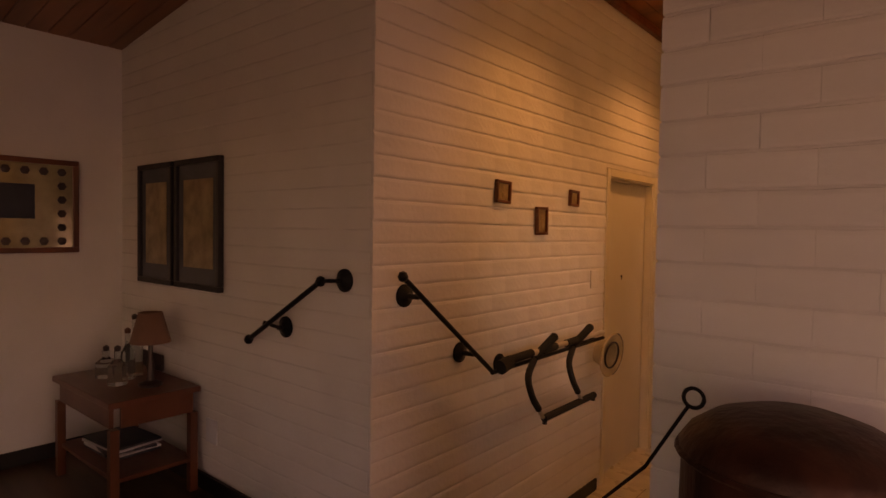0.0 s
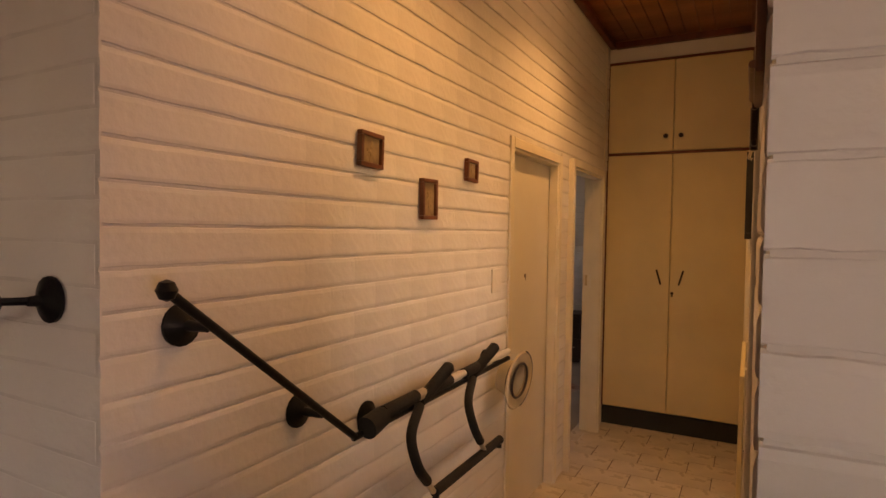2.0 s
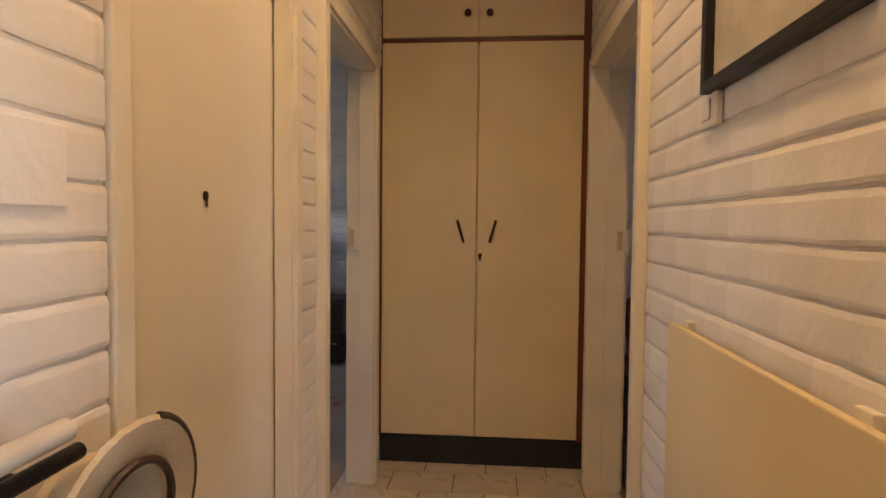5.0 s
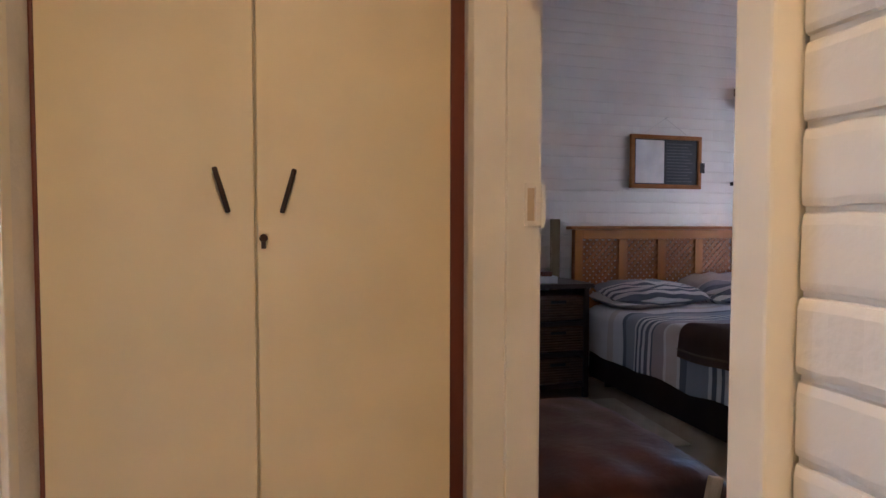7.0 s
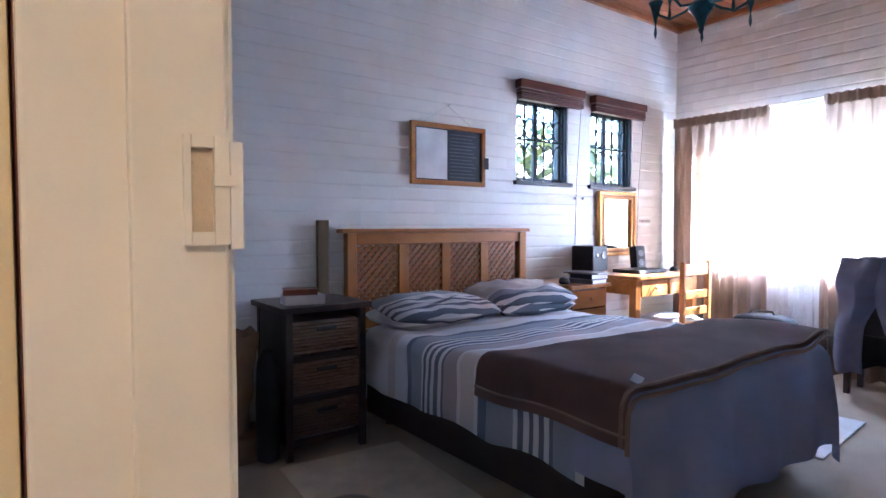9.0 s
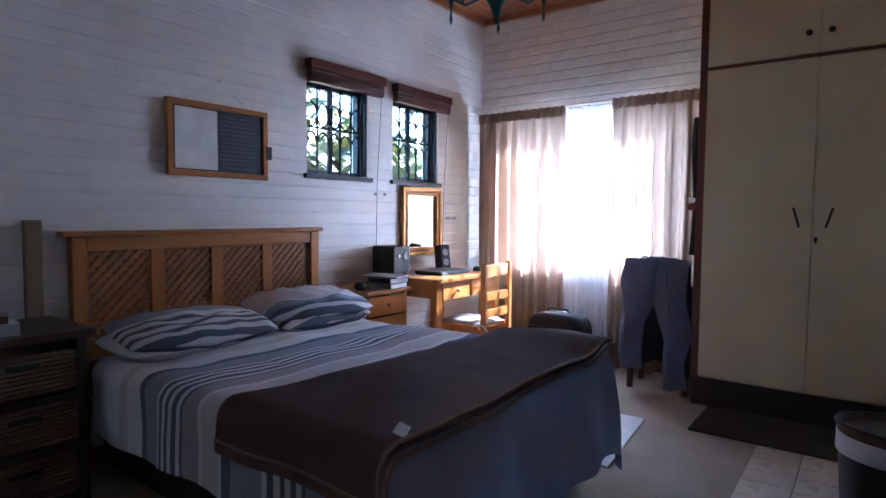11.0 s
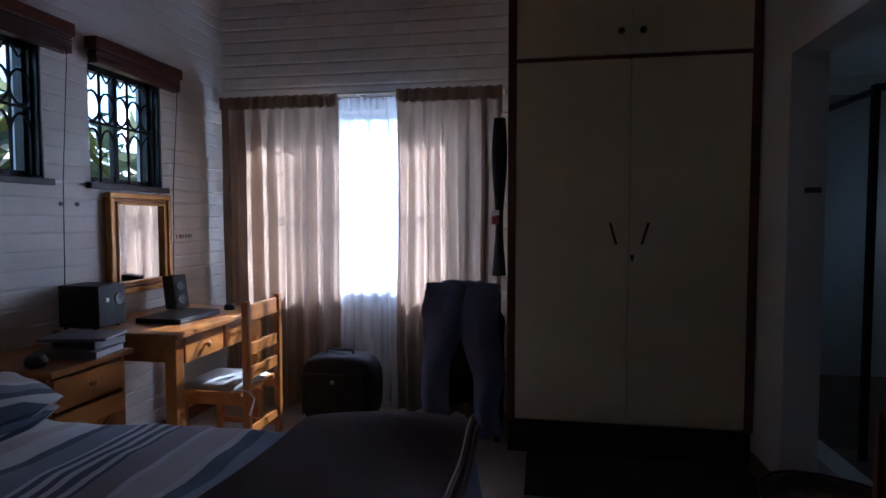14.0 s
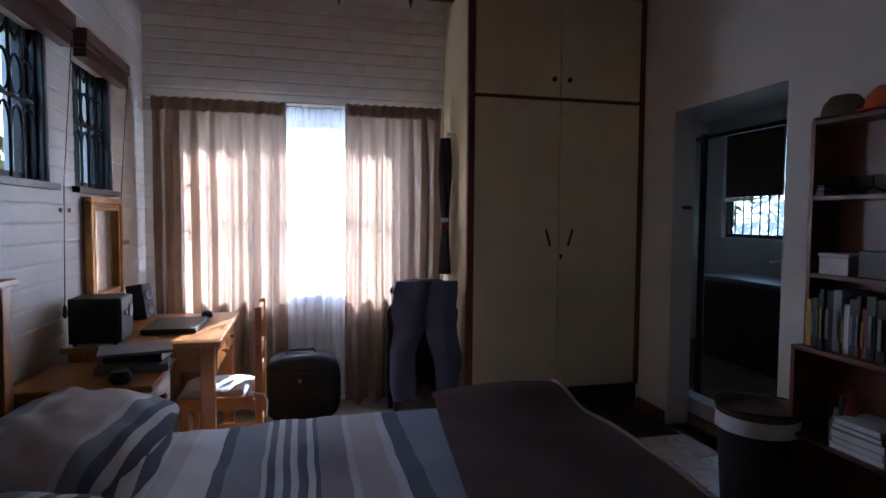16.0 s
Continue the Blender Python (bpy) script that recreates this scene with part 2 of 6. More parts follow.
def solo(name, bm, material, label, category, at=None, group="", kind="", smooth=False):
    """A thing that is one mesh, with its origin at its base."""
    if at is None:
        lo = [min(v.co[i] for v in bm.verts) for i in range(3)]
        hi = [max(v.co[i] for v in bm.verts) for i in range(3)]
        at = ((lo[0] + hi[0]) / 2, (lo[1] + hi[1]) / 2, lo[2])
    bmesh.ops.translate(bm, vec=-Vector(at), verts=bm.verts)
    ob = part(name, bm, material, None, "", smooth)
    ob.location = at
    ORIGIN[ob] = Vector(at)
    return tagged(ob, label, category, group, kind)


def bx(x0, y0, z0, x1, y1, z1, bev=0.0, bm=None):
    own = bm is None
    b = bmesh.new()
    bmesh.ops.create_cube(b, size=1)
    bmesh.ops.transform(b, matrix=Matrix.Translation(((x0 + x1) / 2, (y0 + y1) / 2, (z0 + z1) / 2)) @ Matrix.Diagonal((abs(x1 - x0), abs(y1 - y0), abs(z1 - z0), 1)), verts=b.verts)
    if bev:
        bmesh.ops.bevel(b, geom=b.edges[:], offset=min(bev, 0.4 * min(abs(x1 - x0), abs(y1 - y0), abs(z1 - z0))), segments=2, affect="EDGES", profile=0.6)
    if own:
        return b
    return join(bm, b)


def join(bm, b):
    me = bpy.data.meshes.new("joined")
    b.to_mesh(me)
    b.free()
    bm.from_mesh(me)
    bpy.data.meshes.remove(me)
    return bm


def turn(bm, centre, rx=0, ry=0, rz=0):
    c = Vector(centre)
    bmesh.ops.transform(bm, matrix=Matrix.Translation(c) @ pose(0, 0, 0, rx, ry, rz) @ Matrix.Translation(-c), verts=bm.verts)
    return bm


def tube(pts, r, n=8, bm=None, cap=True):
    """A round bar along a line of points; r a radius, or one for each point."""
    bm = bm or bmesh.new()
    pts = [Vector(p) for p in pts]
    rs = r if isinstance(r, (list, tuple)) else [r] * len(pts)
    rings = []
    ref = None
    for i, p in enumerate(pts):
        d = (pts[min(i + 1, len(pts) - 1)] - pts[max(i - 1, 0)]).normalized()
        if ref is None:
            ref = d.orthogonal().normalized()
        ref = (ref - d * ref.dot(d)).normalized()
        s = d.cross(ref)
        rings.append([bm.verts.new(p + rs[i] * (math.cos(a) * ref + math.sin(a) * s)) for a in [2 * math.pi * k / n for k in range(n)]])
    for a, b in zip(rings, rings[1:]):
        for k in range(n):
            bm.faces.new((a[k], a[(k + 1) % n], b[(k + 1) % n], b[k]))
    if cap:
        bm.faces.new(rings[0][::-1])
        bm.faces.new(rings[-1])
    return bm


def lathe(profile, at, n=20, axis="z", bm=None):
    """profile: (radius, height) from one end to the other."""
    bm = bm or bmesh.new()
    rings = []
    for r, h in profile:
        ring = []
        for k in range(n):
            a = 2 * math.pi * k / n
            c, s = r * math.cos(a), r * math.sin(a)
            v = {"z": (c, s, h), "x": (h, c, s), "y": (s, h, c)}[axis]
            ring.append(bm.verts.new(Vector(at) + Vector(v)))
        rings.append(ring)
    for a, b in zip(rings, rings[1:]):
        for k in range(n):
            bm.faces.new((a[k], a[(k + 1) % n], b[(k + 1) % n], b[k]))
    bm.faces.new(rings[0][::-1])
    bm.faces.new(rings[-1])
    return bm


def smooth_line(pts, n=6):
    """A rounded line through the points."""
    p = [Vector(q) for q in pts]
    p = [2 * p[0] - p[1]] + p + [2 * p[-1] - p[-2]]
    out = []
    for a, b, c, d in zip(p, p[1:], p[2:], p[3:]):
        for k in range(n):
            t = k / n
            out.append(0.5 * (2 * b + (c - a) * t + (2 * a - 5 * b + 4 * c - d) * t * t + (3 * b - a - 3 * c + d) * t ** 3))
    return out + [p[-2]]


def sheet(f, nu, nv, bm=None):
    bm = bm or bmesh.new()
    g = [[bm.verts.new(f(i / nu, j / nv)) for j in range(nv + 1)] for i in range(nu + 1)]
    for i in range(nu):
        for j in range(nv):
            bm.faces.new((g[i][j], g[i + 1][j], g[i + 1][j + 1], g[i][j + 1]))
    return bm


def nz(x, y, z=0.0, s=1.0):
    return noise.noise(Vector((x * s, y * s, z * s)))


def frame4(name, x0, x1, z0, z1, y, w, d, material, parent, bev=0.004):
    """Four mitre-less rails of a picture frame that hangs on a wall facing -y, its back at y."""
    for a in ((x0, x1, z1 - w, z1), (x0, x1, z0, z0 + w), (x0, x0 + w, z0 + w, z1 - w), (x1 - w, x1, z0 + w, z1 - w)):
        part(name, bx(a[0], y - d, a[2], a[1], y, a[3], bev), material, parent)


# ---- walls, floors, ceilings ----
def wall(name, axis, c0, c1, u0, u1, z0, z1, holes=(), material=MORTAR):
    bm = bmesh.new()
    cuts = sorted({u0, u1, *[h[0] for h in holes], *[h[1] for h in holes]})
    for a, b in zip(cuts, cuts[1:]):
        mid = (a + b) / 2
        spans, z = [], z0
        for h in sorted((h for h in holes if h[0] < mid < h[1]), key=lambda h: h[2]):
            if h[2] > z:
                spans.append((z, h[2]))
            z = h[3]
        if z < z1:
            spans.append((z, z1))
        for s, e in spans:
            if axis == "x":
                bx(c0, a, s, c1, b, e, bm=bm)
            else:
                bx(a, c0, s, b, c1, e, bm=bm)
    bmesh.ops.remove_doubles(bm, verts=bm.verts, dist=1e-5)
    ob = part(name, bm, material)
    return tagged(ob, kind="structure")


BRICKS = []
BRICK_MESH = {}
SHAPES = 7


def brick_face(lu, lz, p, shape, soft):
    """One painted brick as (along, up, out) points and faces: worn, wavy edges that meet its neighbours at the ends."""
    cols = 4 if soft else 2
    pts = []
    for i in range(cols + 1):
        f = i / cols
        k = math.sin(math.pi * f)
        u = (f - 0.5) * lu
        lo = -lz / 2 + k * 0.0042 * nz(shape * 3.7 + f * 2.1, 0.3)
        hi = lz / 2 + k * 0.0042 * nz(shape * 5.3 + f * 2.3, 7.1)
        q = p * (1 + k * 0.4 * nz(shape * 2.9 + f * 1.7, 3.9))
        pts += [(u, lo - 0.001, -0.003), (u, lo + 0.0015, q * 0.75), (u, lo + 0.009, q), (u, hi - 0.012, q * 0.96), (u, hi - 0.002, q * 0.55), (u, hi + 0.002, -0.003)]
    faces = [(a * 6 + b, a * 6 + 6 + b, a * 6 + 7 + b, a * 6 + 1 + b) for a in range(cols) for b in range(5)]
    n = cols * 6
    faces += [(5, 4, 3, 2, 1, 0), tuple(range(n, n + 6))]
    return pts, faces


def bricks(owner, axis, face, sign, u0, u1, z0, z1, holes=(), singles=None, proud=0.0058, material=WHITE, seed=1, seam=0.0, soft=True, Hh=0.083):
    """Courses of painted bricks on a wall face; those within singles (u0, u1, z0, z1) are pieces of their own."""
    r = random.Random(seed)
    L = 0.222
    flip = (axis == "x") != (sign > 0)
    verts, faces = [], []
    made = 0
    for k in range(int((z1 - z0) / Hh) + 1):
        za, zb = z0 + k * Hh + 0.003, min(z0 + (k + 1) * Hh - 0.003, z1)
        if zb - za < 0.02:
            continue
        p = proud * r.uniform(0.75, 1.25)
        u = u0 - (L / 2 if k % 2 else 0)
        while u < u1:
            gap = seam if r.random() < 0.6 else seam * 0.2
            segs = [(max(u, u0) + gap, min(u + L, u1) - gap)]
            for h in holes:
                if zb > h[2] and za < h[3]:
                    out = []
                    for a, b in segs:
                        if b <= h[0] or a >= h[1]:
                            out.append((a, b))
                        else:
                            out += [(a, h[0])] if a < h[0] - 0.015 else []
                            out += [(h[1], b)] if b > h[1] + 0.015 else []
                    segs = out
            for a, b in segs:
                if b - a < 0.02:
                    continue
                shape = r.randrange(SHAPES)
                full = b - a > 0.21 and zb - za > 0.07
                if singles and full and singles[0] < a and b < singles[1] and singles[2] < za and zb < singles[3] and made < 300:
                    made += 1
                    BRICKS.append((owner, axis, face, sign, (a + b) / 2, (za + zb) / 2, b - a, zb - za, p, shape, material))
                    continue
                i = len(verts)
                pts, fs = brick_face(b - a, zb - za, p, shape, soft)
                for uu, zz, d in pts:
                    uu, zz, d = uu + (a + b) / 2, zz + (za + zb) / 2, face + sign * d
                    verts.append((d, uu, zz) if axis == "x" else (uu, d, zz))
                faces += [tuple(i + v for v in (f[::-1] if flip else f)) for f in fs]
            u += L
    me = bpy.data.meshes.new("brick_courses")
    me.from_pydata(verts, [], faces)
    me.materials.append(material)
    ob = new("brick_courses", me)
    ob.parent = owner
    tagged(ob, kind="stuff")


def lay_bricks():
    for owner, axis, face, sign, u, z, lu, lz, p, shape, material in BRICKS:
        key = (axis, sign, round(lu, 3), round(lz, 3), round(p, 4), shape, material.name)
        me = BRICK_MESH.get(key)
        if me is None:
            pts, fs = brick_face(lu, lz, p, shape, True)
            vs = [(sign * d, uu, zz) if axis == "x" else (uu, sign * d, zz) for uu, zz, d in pts]
            if (axis == "x") != (sign > 0):
                fs = [f[::-1] for f in fs]
            me = bpy.data.meshes.new("brick")
            me.from_pydata(vs, [], fs)
            me.materials.append(material)
            BRICK_MESH[key] = me
        ob = new("brick", me)
        ob.parent = owner
        ob.location = (face, u, z) if axis == "x" else (u, face, z)


HZ, BZ = 3.11, 3.04
L_HOLES = [(-2.18, -1.29, 0, 2.05), (-1.13, -0.21, 0, 2.06)]
R_HOLES = [(-3.62, -2.57, 0, 2.05), (-1.145, -0.16, 0, 2.06)]
W_HOLES = [(4.08, 4.65, 1.5, 2.13), (4.93, 5.5, 1.5, 2.13)]
B_HOLES = [(0.5, 2.0, 0.83, 2.06)]
E_HOLES = [(4.28, 5.18, 0, 2.06)]
wall_hall_left = wall("wall_hall_left", "x", -0.11, 0, -4.2, 2.35, -0.1, 3.3, L_HOLES)
bricks(wall_hall_left, "x", 0, 1, -4.2, -0.001, 0.0, 3.1, [L_HOLES[0], (-1.13, 0.1, 0, 2.06)], (-3.75, -2.2, 0.75, 2.45), seed=2)
wall_living_north = wall("wall_living_north", "y", -4.2, -4.04, -2.23, -0.11, 0.0, 3.3)
bricks(wall_living_north, "y", -4.2, -1, -2.23, 0.006, 0.3, 3.1, seed=3, proud=0.0013)
wall_living_west = wall("wall_living_west", "x", -2.39, -2.23, -8.1, -4.04, 0.0, 3.3, material=PLASTER)
wall_hall_right = wall("wall_hall_right", "x", 1.075, 1.21, -4.1, 2.5, -0.1, 3.3, R_HOLES)
bricks(wall_hall_right, "x", 1.075, -1, -4.1, -0.001, 0.0, 3.1, [R_HOLES[0], (-1.145, 0.1, 0, 2.06)], (-2.57, -1.1, 0.5, 2.2), seed=4)
bricks(wall_hall_right, "x", 1.21, 1, -1.06, 2.33, 0.0, 3.03, [(-1.2, -0.16, 0, 2.06)], seed=5)
wall_landing = wall("wall_landing", "y", -4.25, -4.1, 1.075, 3.6, 0.0, 3.3)
bricks(wall_landing, "y", -4.25, -1, 1.07, 3.6, 0.456, 3.1, (), (1.07, 2.2, 0.5, 2.6), seed=6, seam=0.0012, proud=0.005, Hh=0.085)
wall_living_east = wall("wall_living_east", "x", 3.6, 3.76, -8.1, -4.1, 0.0, 3.3, [(-6.3, -5.2, 0.55, 1.75)], PLASTER)
# South opening is made up, to let fill light into the living room.
wall_living_south = wall("wall_living_south", "y", -8.16, -8.0, -2.39, 3.76, 0.0, 3.3, [(1.0, 2.8, 1.05, 2.35)], material=PLASTER)
wall_bedroom_north = wall("wall_bedroom_north", "y", 2.335, 2.5, 1.21, 6.36, -0.1, 3.3, W_HOLES)
bricks(wall_bedroom_north, "y", 2.335, -1, 1.21, 6.2, 0.0, 3.03, W_HOLES, (2.6, 4.9, 1.1, 2.1), proud=0.0033, seed=7)
wall_bedroom_east = wall("wall_bedroom_east", "x", 6.2, 6.36, -1.22, 2.5, -0.1, 3.3, B_HOLES)
bricks(wall_bedroom_east, "x", 6.2, -1, -1.06, 2.335, 0.0, 3.03, B_HOLES, (0.0, 2.3, 2.05, 3.0), proud=0.006, seed=8)
wall_bedroom_south = wall("wall_bedroom_south", "y", -1.22, -1.06, 1.21, 6.2, -0.1, 3.3, E_HOLES, PLASTER)
wall_second_room_north = wall("wall_second_room_north", "y", 2.35, 2.5, -3.1, 0.0, -0.1, 3.3, [(-2.7, -1.38, 1.17, 2.05)])
bricks(wall_second_room_north, "y", 2.35, -1, -3.0, -0.16, 0, 3.0, [(-2.7, -1.38, 1.17, 2.05)], proud=0.004, seed=9)
# Opening added for the west fill lamp; this wall stays out of view.
wall("wall_second_room_west", "x", -3.16, -3.0, -1.4, 2.5, -0.1, 3.3, [(1.2, 2.2, 0.95, 2.05)], PLASTER)
wall("wall_second_room_south", "y", -1.4, -1.25, -3.0, -0.16, -0.1, 3.3, material=PLASTER)
wall("wall_passage_end", "y", 0.62, 0.72, 0, 1.075, -0.1, 3.3, material=PLASTER)
wall("wall_over_cupboard", "y", 0.02, 0.1, 0.0, 1.075, 2.955, 3.11, material=PLASTER)
# The opening in this unseen wall is added to hold the bathroom fill lamp.
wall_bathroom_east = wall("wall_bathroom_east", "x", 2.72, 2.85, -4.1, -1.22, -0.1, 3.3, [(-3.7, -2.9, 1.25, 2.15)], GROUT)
wall("wall_ensuite_south", "y", -3.25, -3.1, 4.0, 7.6, -0.1, 3.3, [(6.2, 7.2, 1.18, 2.2)], PLASTER)
wall("wall_ensuite_east", "x", 7.45, 7.6, -3.1, -1.22, -0.1, 3.3, material=PLASTER)
wall("wall_ensuite_north", "y", -1.22, -1.06, 6.36, 7.6, -0.1, 3.3, material=PLASTER)
wall("wall_ensuite_west", "x", 4.0, 4.15, -3.1, -1.22, -0.1, 3.3, material=PLASTER)


def flat(name, x0, y0, z0, x1, y1, z1, material):
    return tagged(part(name, bx(x0, y0, z0, x1, y1, z1), material), kind="structure")


floor_hall = flat("floor_hall", -0.16, -3.55, -0.12, 1.21, 0.62, -0.003, GROUT)
floor_bedroom = flat("floor_bedroom", 1.2, -1.22, -0.12, 6.36, 2.5, 0.0, CARPET)
flat("floor_second_room", -3.16, -1.4, -0.12, -0.16, 2.5, 0.0, CARPET)
flat("floor_living", -2.39, -8.1, 0.1, -0.45, -4.04, 0.30, PARQ)
flat("floor_landing", -0.45, -8.1, 0.1, 3.76, -4.05, 0.48, PARQ)
flat("step_1", 0.0, -4.05, -0.1, 1.075, -3.8, 0.32, PARQ)
flat("step_2", 0.0, -3.8, -0.1, 1.075, -3.55, 0.16, PARQ)
flat("floor_bathroom", 1.21, -4.1, -0.12, 2.85, -1.22, 0.0, GROUT)
floor_ensuite = flat("floor_ensuite", 4.0, -3.25, -0.12, 7.6, -1.22, 0.04, GROUT)
flat("ensuite_step", 4.28, -1.42, 0.04, 5.9, -1.3, 0.14, PLASTER)


def boards(name, x0, x1, y0, y1, z, along="x", w=0.105, t=0.02):
    bm = bmesh.new()
    bx(x0, y0, z + t, x1, y1, z + t + 0.06, bm=bm)
    n = int(((y1 - y0) if along == "x" else (x1 - x0)) / w) + 1
    for i in range(n):
        if along == "x":
            bx(x0, y0 + i * w + 0.003, z, x1, min(y0 + (i + 1) * w - 0.003, y1), z + t, bm=bm)
        else:
            bx(x0 + i * w + 0.003, y0, z, min(x0 + (i + 1) * w - 0.003, x1), y1, z + t, bm=bm)
    return tagged(part(name, bm, CEILW), kind="structure")


boards("ceiling_hall", -0.16, 1.21, -4.25, 0.72, HZ, "y")
boards("ceiling_bedroom", 1.21, 6.36, -1.22, 2.5, BZ, "x")
boards("ceiling_second_room", -3.16, -0.16, -1.4, 2.5, BZ, "x", 0.3)
boards("ceiling_bathroom", 1.21, 3.99, -4.1, -1.22, 2.9, "x", 0.3)
tagged(part("ceiling_ensuite", bx(4.0, -3.25, 2.45, 7.6, -1.22, 2.55), PLASTER), kind="structure")
slope = bmesh.new()
for i in range(40):
    bx(-2.45, -8.16 + i * 0.105 - 0.0, 0, 1.1, -8.16 + i * 0.105 + 0.099, 0.03, bm=slope)
for v in slope.verts:
    v.co.z += 2.68 + (v.co.x + 2.39) * 0.122
bx(-2.45, -8.2, 3.14, 3.76, -4.03, 3.24, bm=slope)
bx(1.1, -8.2, 3.1, 3.76, -4.1, 3.13, bm=slope)
tagged(part("ceiling_living", slope, CEILW), kind="structure")


def moulding(name, a, b, r, material):
    return tagged(part(name, tube([a, b], r, 6), material), kind="structure")


def trim(name, x0, y0, z0, x1, y1, z1, material, bev=0.006):
    return tagged(part(name, bx(x0, y0, z0, x1, y1, z1, bev), material), kind="structure")


trim("cornice_bedroom_north", 1.21, 2.285, BZ - 0.05, 6.2, 2.328, BZ - 0.002, CORN)
trim("cornice_bedroom_east", 6.15, -1.05, BZ - 0.05, 6.192, 2.285, BZ - 0.002, CORN)
trim("cornice_bedroom_south", 1.22, -1.057, BZ - 0.05, 6.15, -1.02, BZ - 0.002, CORN)
trim("cornice_hall_left", 0.009, -4.2, HZ - 0.05, 0.05, 0.0, HZ - 0.002, MAROON)
trim("cornice_hall_right", 1.02, -4.1, HZ - 0.05, 1.065, 0.0, HZ - 0.002, MAROON)
trim("cornice_hall_end", 0.05, -0.025, HZ - 0.05, 1.02, 0.017, HZ - 0.002, MAROON)
trim("baseboard_hall_left", 0.009, -3.0, 0.0, 0.024, -2.25, 0.075, BLACKP)
trim("baseboard_living_west", -2.226, -7.9, 0.30, -2.21, -4.22, 0.385, BLACKP)
trim("baseboard_living_north", -2.2, -4.225, 0.30, -0.5, -4.209, 0.385, BLACKP)
trim("baseboard_bedroom_south", 5.2, -1.057, 0.0, 5.52, -1.04, 0.09, MAROON)
trim("baseboard_bedroom_north", 1.3, 2.31, 0.0, 6.19, 2.328, 0.08, MAROON)


# ---- door frames and doors ----
def door_frame(name, x0, x1, ya, yb, top, stop, strike=None):
    """A frame lining an opening in a wall along y, from x0 to x1; stop: where its rebate begins."""
    ob = thing(name, (x0, ya, 0), "", "", kind="structure")
    w = 0.05
    for s, y in ((1, ya), (-1, yb)):
        part("jamb", bx(x0, y, 0, x1, y + s * w, top, 0.005), FRAMEW, ob)
        part("door_stop", bx(stop, y + s * w, 0, x1 - 0.012, y + s * (w + 0.016), top - w - 0.001, 0.003), FRAMEW, ob)
    part("head", bx(x0, ya + w, top - w, x1, yb - w, top, 0.005), FRAMEW, ob)
    part("head_stop", bx(stop, ya + w, top - w - 0.016, x1 - 0.012, yb - w, top - w - 0.0005, 0.003), FRAMEW, ob)
    if strike:
        sx, sy, sz, s = strike
        a, b = sy, sy + s * 0.007
        p = part("strike_plate", bx(sx - 0.024, a, sz - 0.055, sx - 0.017, b, sz + 0.055, 0.001), FRAMEW, ob, "painted-over metal strike plate")
        part("plate_side", bx(sx + 0.005, a, sz - 0.055, sx + 0.02, b, sz + 0.055, 0.001), FRAMEW, p)
        for z0, z1 in ((sz - 0.055, sz - 0.042), (sz + 0.042, sz + 0.055)):
            part("plate_end", bx(sx - 0.0168, a, z0, sx + 0.0048, b, z1, 0.001), FRAMEW, p)
        # No hole is cut: a darker tan slab draws its shaded inside.
        part("latch_hole_patch", bx(sx - 0.0168, a + s * 0.0004, sz - 0.0418, sx + 0.0048, a + s * 0.0012, sz + 0.0418), STRAW, p)
        part("latch_tongue", bx(sx + 0.004, a, sz + 0.004, sx + 0.024, b + s * 0.002, sz + 0.016, 0.001), FRAMEW, p)
        part("lip", bx(sx + 0.0205, sy - s * 0.004, sz - 0.06, sx + 0.034, sy + s * 0.0065, sz + 0.05, 0.001), DOORW, p)
    return ob


door_frame("door_1", -0.168, 0.014, -2.175, -1.295, 2.045, -0.05)
door_frame("door_2", -0.114, 0.038, -1.125, -0.215, 2.055, -0.05, (-0.075, -0.281, 1.2, -1))
door_frame("door_3", 1.036, 1.222, -1.14, -0.165, 2.055, 1.12, (1.19, -0.231, 1.2, -1))
door_frame("door_4", 1.06, 1.222, -3.615, -2.575, 2.045, 1.14, (1.19, -2.641, 1.2, -1))
leaf = thing("interior_door", (-0.075, -1.74, 0), "closed flush white-painted interior door with a keyhole", "door")
part("door_leaf", bx(-0.093, -2.124, 0.008, -0.055, -1.346, 1.992, 0.002), DOORW, leaf)
kh = part("keyhole_plate", lathe([(0.001, 0), (0.011, 0.0), (0.011, 0.003), (0.001, 0.004)], (-0.055, -1.76, 1.33), 12, "x"), BRONZE, leaf)
# Dark of the uncut keyhole drawn as a black sliver on the door.
part("key_slot", bx(-0.052, -1.763, 1.305, -0.050, -1.757, 1.33), BLACKP, leaf)
moulding("conduit_hall", (0.016, -0.17, 2.1), (0.016, -0.17, 3.05), 0.004, FRAMEW)


